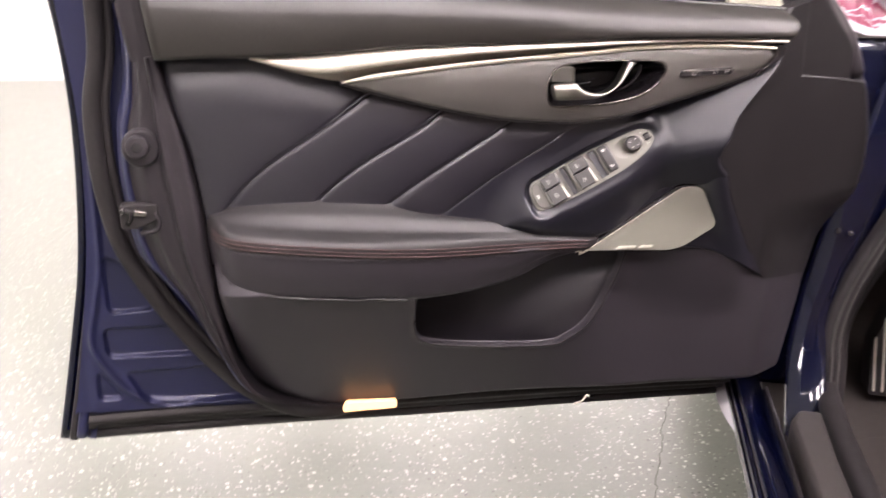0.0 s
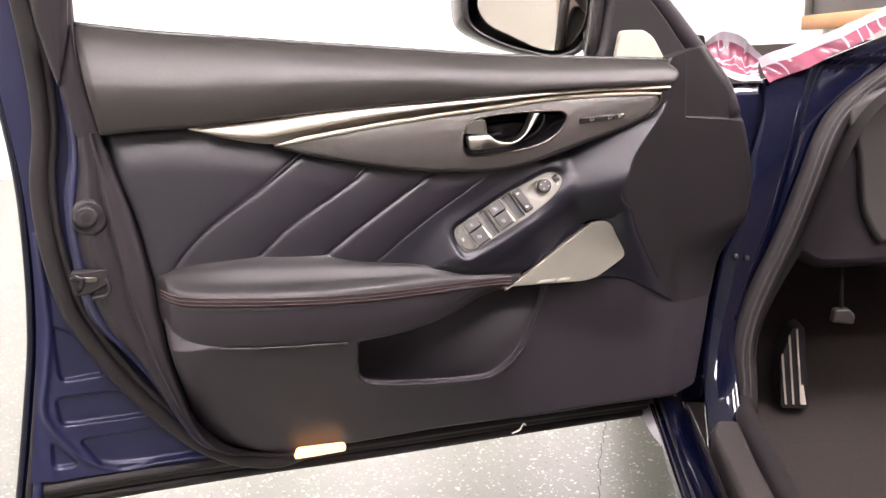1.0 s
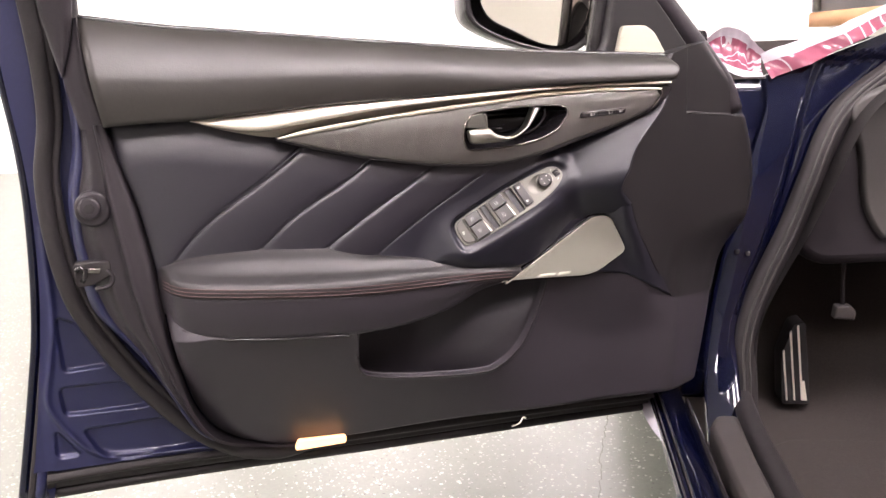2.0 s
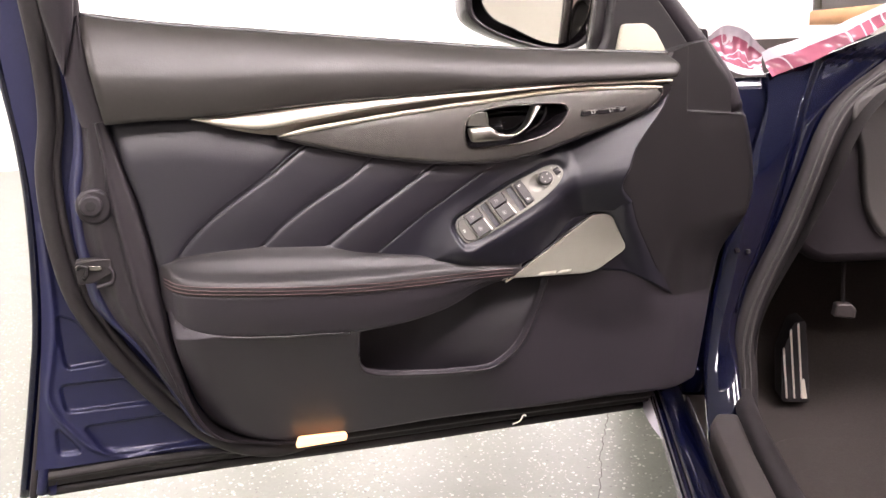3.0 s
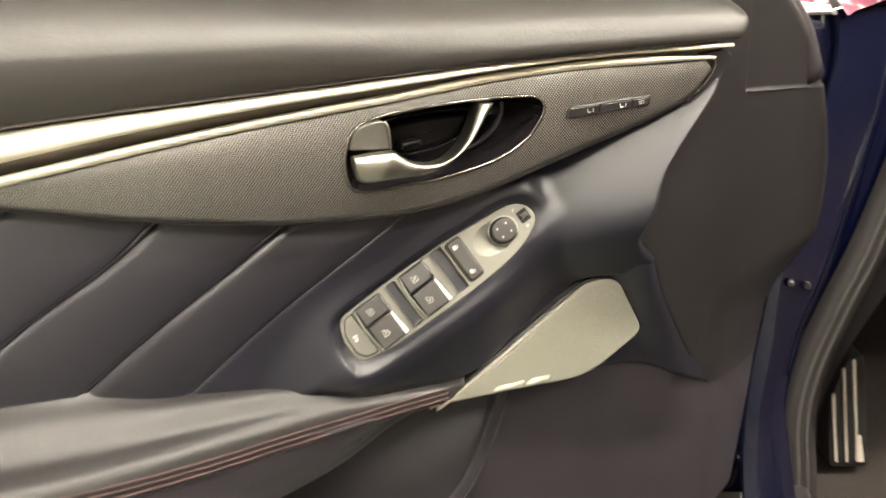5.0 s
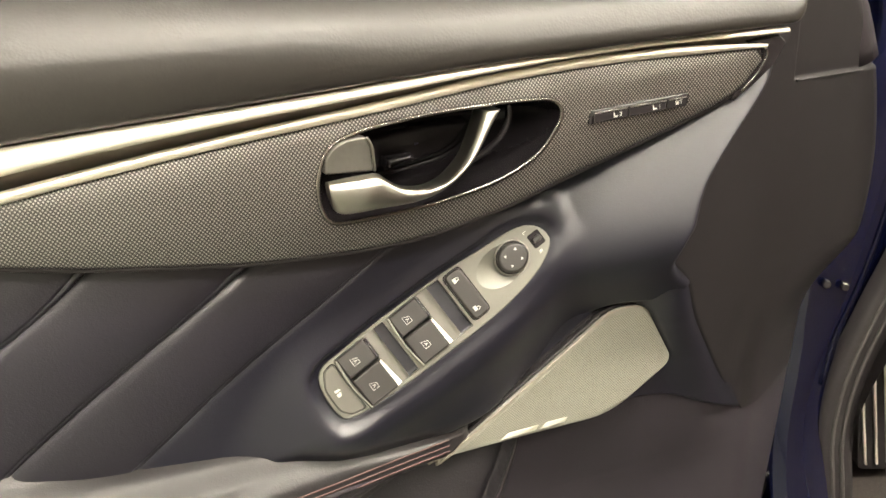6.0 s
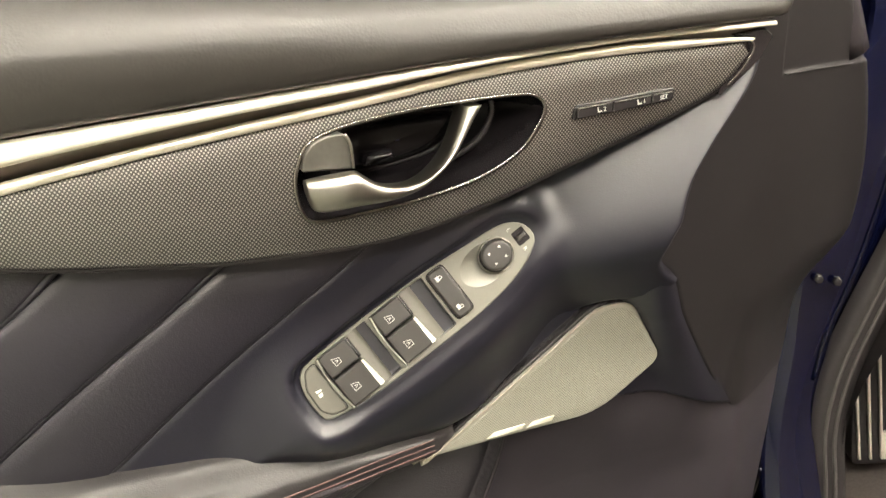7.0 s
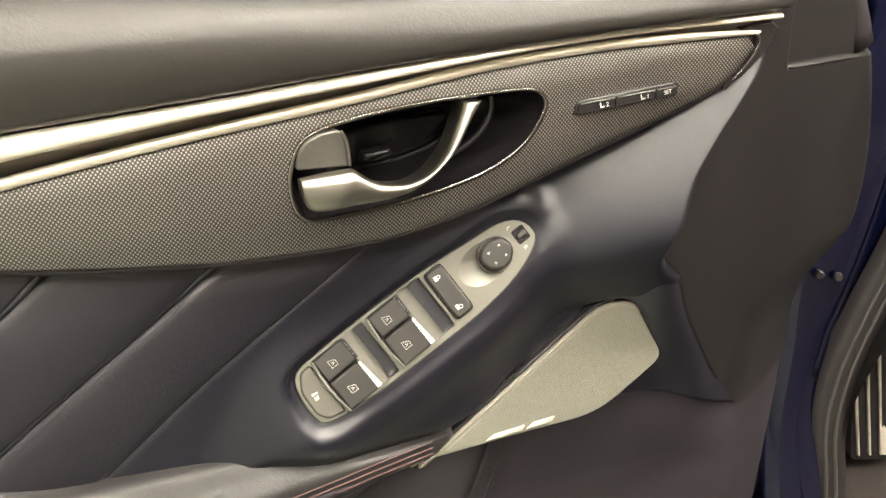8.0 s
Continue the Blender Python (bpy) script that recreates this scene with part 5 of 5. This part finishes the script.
glass = smooth([(0.782, 0.985), (0.793, 0.950), (0.830, 0.927), (0.868, 0.907), (0.900, 0.904), (0.925, 0.925), (0.938, 0.965), (0.930, 1.00), (0.89, 1.015), (0.81, 1.015)], 60, closed=True)
glass = glass.mean(0) + (glass - glass.mean(0)) * 1.07
part("mirror_glass", plate(glass, lambda x, y, h: (x, 1.292 - 0.40 * (x - 0.86) - h, y), -0.004, 0.0015, 0.001), MIRROR, mir, "mirror glass")

# ---- the car body beside the door ----
BODY = pose(1.0, 1.163, 0, 0, 0, -26.6)
car = thing("car", BODY, "deep blue car body with open doorway and dark footwell", "car")


def bodypart(name, shape, material, label="", parent=None, flat=False):
    return part(name, shape, material, parent or car, label, flat)


def swept(profile, a0, a1, n=30):
    """A profile of (across, up) carried along the car from a0 to a1."""
    p = np.array(profile, float)
    return grid(np.stack([np.stack([p[:, 0], np.full(len(p), a), p[:, 1]], 1) for a in np.linspace(a0, a1, n)]))


sill = bodypart("sill", swept([(0.09, 0.12), (0.06, 0.19), (0.022, 0.262), (0.004, 0.293), (-0.001, 0.304), (0.002, 0.312), (0.005, 0.3155), (0.010, 0.3145), (0.015, 0.3165), (0.019, 0.313), (0.021, 0.305)], -1.3, 0.02, 8), PAINT, "deep blue painted sill")
# grey tubes stand in for the glints on the painted ridges
for b_, z_ in ((0.0055, 0.3170), (0.0150, 0.3180)):
    bodypart("sill_glint", tube([(b_, -1.3, z_), (b_, -0.6, z_), (b_, -0.02, z_ - 0.001)], 0.0014, 6), GREY)
bodypart("sill_channel", swept([(0.0205, 0.310), (0.023, 0.304), (0.046, 0.304), (0.052, 0.316)], -1.3, 0.0, 8), PAINT, "dark painted sill channel")
bodypart("sill_strip", swept([(0.0515, 0.314), (0.0540, 0.3235), (0.0570, 0.3245), (0.0595, 0.321), (0.0625, 0.30)], -1.3, -0.07, 8), BLACK, "pale grey sill strip")
o = rounded([(0.068, -1.3), (0.068, -0.20), (0.085, -0.160), (0.118, -0.160), (0.112, -0.3), (0.110, -1.3)], 0.012)
bodypart("scuff_plate", plate(o, Matrix(), 0.20, 0.336, 0.008), SCUFF, "worn grey scuff plate")

LEFT = [(0.088, 0.255), (0.089, 0.295), (0.094, 0.379), (0.113, 0.472), (0.141, 0.583), (0.169, 0.666), (0.197, 0.749), (0.209, 0.795), (0.206, 0.836)]
WEATHER = [(0.147, 0.255), (0.148, 0.342), (0.147, 0.379), (0.152, 0.416), (0.167, 0.463), (0.193, 0.518), (0.226, 0.582), (0.262, 0.665), (0.299, 0.752), (0.340, 0.802), (0.42, 0.86), (0.52, 0.94)]


def ahead(z):
    return 0.25 * (z - 0.34)


net = patch([(0.088, 0.255), (0.12, 0.255), (0.147, 0.255)], [(0.206, 0.836), (0.28, 0.866), (0.368, 0.910), (0.52, 0.985)], LEFT, WEATHER, 40, 80)
crease = smooth([(0.150, 0.44), (0.164, 0.490), (0.189, 0.546), (0.215, 0.619), (0.243, 0.711), (0.266, 0.794), (0.29, 0.86)], 40)
u, z = net[..., 0], net[..., 1]
sgn = u - np.interp(z, crease[:, 1], crease[:, 0], left=9, right=9)
s = np.linspace(0, 1, 40)[:, None]
y = ahead(z) - 0.006 * np.sin(math.pi * np.clip(s, 0, 1)) ** 0.7 + 0.010 * step(sgn, 0.0, 0.012) * step(z, 0.44, 0.50) - 0.066 * np.clip((0.458 - z) / 0.195, 0, 1) ** 2
bodypart("hinge_pillar", backed(np.stack([u, y, z], -1), 0.012), PAINT, "deep blue hinge pillar with mirror-like paint")
# bead added so that the pillar's crease catches a thin highlight
bodypart("crease_bead", tube(np.c_[crease[:34, 0] - 0.002, ahead(crease[:34, 1]) - 0.006, crease[:34, 1]], 0.0024, 10), PAINT)
p = smooth(WEATHER, 80)
band = np.stack([np.c_[p[:, 0] + o_, ahead(p[:, 1]) - 0.008 - h_, p[:, 1] - 0.25 * o_] for o_, h_ in ((-0.006, -0.01), (-0.003, 0.002), (0.004, 0.005), (0.022, 0.004), (0.032, 0.001), (0.036, -0.012))], 1)
strip_ = bodypart("weatherstrip", grid(band), RUBBER, "dark rubber doorway weatherstrip")
for off in (0.010, 0.020):
    bodypart("seal_ridge", tube(np.c_[p[:, 0] + off, ahead(p[:, 1]) - 0.0125, p[:, 1] - 0.25 * off], 0.0022, 6), GREY, parent=strip_)
run = smooth([(0.158, 0.000, 0.315), (0.156, -0.030, 0.305), (0.150, -0.085, 0.300), (0.146, -0.20, 0.297), (0.144, -0.6, 0.296), (0.144, -1.3, 0.296)], 80)
bodypart("sill_weatherstrip", tube(run, np.interp(np.linspace(0, 1, 80), [0, 0.06, 1], [0.012, 0.018, 0.020]), 14, squash=0.8), RUBBER, "dark rubber weatherstrip along the sill")
for b_, z_ in ((0.150, 0.546), (0.168, 0.543)):
    bodypart("bolt", plate(ellipse(b_, z_, 0.005, 0.005, 6), lambda x, yy, h: (x, ahead(yy) - 0.013 - h, yy), 0, 0.005, 0.002), BLACK)
# sheet added to keep the gap between door and pillar dark
q = smooth(LEFT, 40)
bodypart("gap_sheet", backed(np.stack([np.c_[q[:, 0] + o_, ahead(q[:, 1]) + 0.02, np.clip(q[:, 1], 0.30, 0.83)] for o_ in (-0.14, 0.012)]), 0.02), PAINT, "blue sheet added to darken the door gap")

for z_ in (0.325, 0.70):
    hin = bodypart("hinge", plate(rounded([(0.03, z_ - 0.025), (0.09, z_ - 0.025), (0.10, z_ + 0.02), (0.05, z_ + 0.03), (0.03, z_ + 0.015)], 0.008), lambda x, yy, h: (x, 0.03 - h, yy), -0.02, 0.03, 0.005), PAINT, "blue painted door hinge")
    bodypart("hinge_pin", tube([(0.050, -0.004, z_ - 0.022), (0.050, -0.004, z_ + 0.038)], 0.008, 10), SMOKE, parent=hin)

# front wing, bonnet edge and windscreen pillar foot
net = np.array([[(b_ + 0.0, a_, z_ - 0.05 * (a_ - 0.2)) for b_, z_ in ((0.02, 0.22), (-0.01, 0.4), (-0.015, 0.6), (0.005, 0.70), (0.05, 0.76), (0.14, 0.785), (0.24, 0.79))] for a_ in np.linspace(0.19, 1.1, 10)])
bodypart("front_wing", backed(net, 0.03, (1, 0, -0.2)), PAINT, "deep blue front wing")

# footwell
bodypart("kick_panel", backed(np.array([[(b_ + 0.15 * max(z_ - 0.45, 0), max(a_, ahead(z_) + 0.06), z_) for z_ in (0.18, 0.40, 0.62, 0.80)] for b_, a_ in ((0.165, 0.02), (0.195, 0.15), (0.205, 0.30), (0.21, 0.52))]), 0.01, (-1, 0, 0)), INTERIOR, "dark footwell side panel")
net = np.array([[(b_, a_ + k, z_) for b_, z_ in zip(np.interp(np.linspace(0, 1, 40), np.linspace(0, 1, 60), smooth(WEATHER, 60)[:, 0]) + k * 0.3 + 0.03, smooth(WEATHER, 40)[:, 1])] for a_, k in ((0.0, 0.0), (0.05, 0.06), (0.10, 0.12))])
bodypart("door_liner", grid(net), RUBBER, "dark plastic doorway liner")
toe = smooth([(-1.3, 0.185), (-0.4, 0.185), (0.10, 0.187), (0.22, 0.200), (0.31, 0.245), (0.39, 0.34), (0.46, 0.50), (0.52, 0.70), (0.545, 0.90)], 60)
bodypart("footwell_carpet", backed(np.array([[(b_, a_, z_) for b_ in (0.10, 0.45, 0.80)] for a_, z_ in toe]), 0.05, (0, 0.5, -1)), CARPET, "black footwell carpet that runs up the toe board")
bodypart("tunnel", box((0.78, -1.3, 0.12), (0.82, 0.60, 0.9)), INTERIOR, flat=True)
# unseen slabs behind and over the cabin, added to block light from the doorway
bodypart("rear_blocker", box((0.12, -1.36, 0.12), (0.82, -1.3, 1.36)), INTERIOR, flat=True)
bodypart("overhead_blocker", box((0.14, -2.4, 1.36), (1.40, -0.95, 1.41), 0.02), PAINT, "unseen blue slab added to block light over the cabin")
bodypart("dashboard", plate(rounded([(0.23, 0.56), (0.28, 0.64), (0.33, 0.80), (0.42, 0.86), (0.82, 0.90), (0.82, 0.52), (0.30, 0.50)], 0.03), lambda x, yy, h: (x, 0.11 - h, yy), -0.40, 0.0, 0.02), PLASTIC, "dark lower dashboard end")
bodypart("dash_cover", plate(smooth([(0.345, 0.785), (0.36, 0.70), (0.375, 0.60), (0.42, 0.56), (0.44, 0.80)], 40, closed=True), lambda x, yy, h: (x, 0.095 - h, yy), -0.02, 0.0, 0.008), GREY)
lever_o = rounded([(0.346, 0.395), (0.384, 0.391), (0.386, 0.408), (0.376, 0.420), (0.350, 0.420)], 0.005)
bodypart("release_lever", plate(lever_o, lambda x, yy, h: (x, 0.148 - h, yy), -0.012, 0.006, 0.004), SCUFF, "small dark release lever")
bodypart("lever_bracket", tube([(0.365, 0.155, 0.41), (0.366, 0.165, 0.46), (0.368, 0.17, 0.52)], 0.004, 8), RUBBER)
mat_o = rounded([(0.18, -1.2), (0.18, -0.03), (0.24, 0.06), (0.74, 0.06), (0.74, -1.2)], 0.04)
bodypart("floor_mat", plate(mat_o, Matrix(), 0.18, 0.198, 0.006), CARPET)

ped = bodypart("footrest", plate(rounded([(0.274, 0.212), (0.326, 0.212), (0.322, 0.365), (0.30, 0.36), (0.275, 0.300)], 0.008), lambda x, yy, h: (x, 0.185 + 0.25 * (yy - 0.2) - h, yy), -0.05, 0.002, 0.001), RUBBER, "black footrest with aluminium strips")
for x0, x1, z0, z1 in ((0.2815, 0.2845, 0.220, 0.310), (0.2955, 0.2985, 0.220, 0.345), (0.3095, 0.3125, 0.220, 0.356), (0.3130, 0.3200, 0.220, 0.252)):
    bodypart("strip", plate(rounded([(x0, z0), (x1, z0), (x1 - 0.004, z1 + 0.004), (x0 - 0.004, z1)], 0.001), lambda x, yy, h: (x, 0.185 + 0.25 * (yy - 0.2) - h, yy), 0.002, 0.0065, 0.0008), ALU, parent=ped)

# front wheel on the floor
turn = np.linspace(0, 2 * math.pi, 49)
def spun(profile):
    """A profile of (across, radius) turned about the axle."""
    p = np.array(profile, float)
    return grid(np.stack([np.stack([p[:, 0], 0.80 + p[:, 1] * math.cos(t), 0.325 + p[:, 1] * math.sin(t)], 1) for t in turn]))
wheel = bodypart("wheel", spun([(0.08, 0.22), (0.05, 0.25), (0.045, 0.29), (0.06, 0.32), (0.10, 0.325), (0.22, 0.325), (0.26, 0.30), (0.265, 0.25), (0.24, 0.22)]), RUBBER, "black front tyre on an alloy rim")
bodypart("rim", spun([(0.08, 0.222), (0.07, 0.21), (0.10, 0.19), (0.09, 0.06), (0.075, 0.03), (0.075, 0.001)]), ALU, parent=wheel)

# ---- loose films on the car ----
def film(name, net, material, label, category):
    v, f = backed(np.asarray(net, float), 0.0006, (0.2, 1, 0.1))
    ob = part(name, (v, f), material, None)
    ob.matrix_basis = BODY
    return tagged(ob, label, category)


random.seed(4)
k = np.linspace(0, 1, 26)[:, None]
lowedge, topedge = smooth([(0.212, 0.830), (0.28, 0.856), (0.368, 0.897), (0.50, 0.965)], 26), smooth([(0.200, 0.872), (0.222, 0.882), (0.255, 0.890), (0.36, 0.928), (0.50, 1.00)], 26)
def film_net(w0, w1, a0, lift, wave, n=9):
    return [[(*(lowedge[i] * (1 - w) + topedge[i] * w)[:1], a0 + lift(w) + wave(i, w), (lowedge[i] * (1 - w) + topedge[i] * w)[1]) for w in np.linspace(w0, w1, n)] for i in range(26)]


def border(parent, *args):
    part("clear_border", backed(np.asarray(film_net(*args), float), 0.0006, (0.2, 1, 0.1)), PALE, parent, "clear unprinted film edge")


kind = (0.105, lambda w: 0.03 * w, lambda i, w: 0.010 * math.sin(i * 0.9 + 3 * w) + 0.004 * math.sin(i * 2.3))
ob = film("protective_film", film_net(0.0, 0.60, *kind), FILM, "crinkled pink and white film along the windscreen pillar", "plastic film")
border(ob, 0.60, 1.0, *kind)
lowedge, topedge = smooth([(0.108, 0.868), (0.130, 0.856), (0.165, 0.836), (0.203, 0.834)], 26), smooth([(0.100, 0.888), (0.142, 0.920), (0.182, 0.908), (0.212, 0.876)], 26)
kind = (0.13, lambda w: 0.05 * math.sin(w * 2.2), lambda i, w: 0.006 * math.sin(i * 0.7) + 0.003 * math.sin(i * 1.9 + 2 * w))
ob = film("curled_film", film_net(0.16, 0.80, *kind), FILM, "curled pink and white film end over the wing", "plastic film")
border(ob, 0.80, 1.0, *kind)
border(ob, 0.0, 0.16, *kind)
net = [[(-0.002 - 0.014 * (1 - w) * math.sin(math.pi * min(1, t + 0.12)) ** 0.6, 0.03 - 0.26 * t, 0.314 - 0.016 * (1 - w) * (1 - t)) for w in np.linspace(0, 1, 5)] for t in np.linspace(0, 1, 14)]
film("sill_film", net, PALE, "pale plastic film hanging from the sill edge", "plastic film")
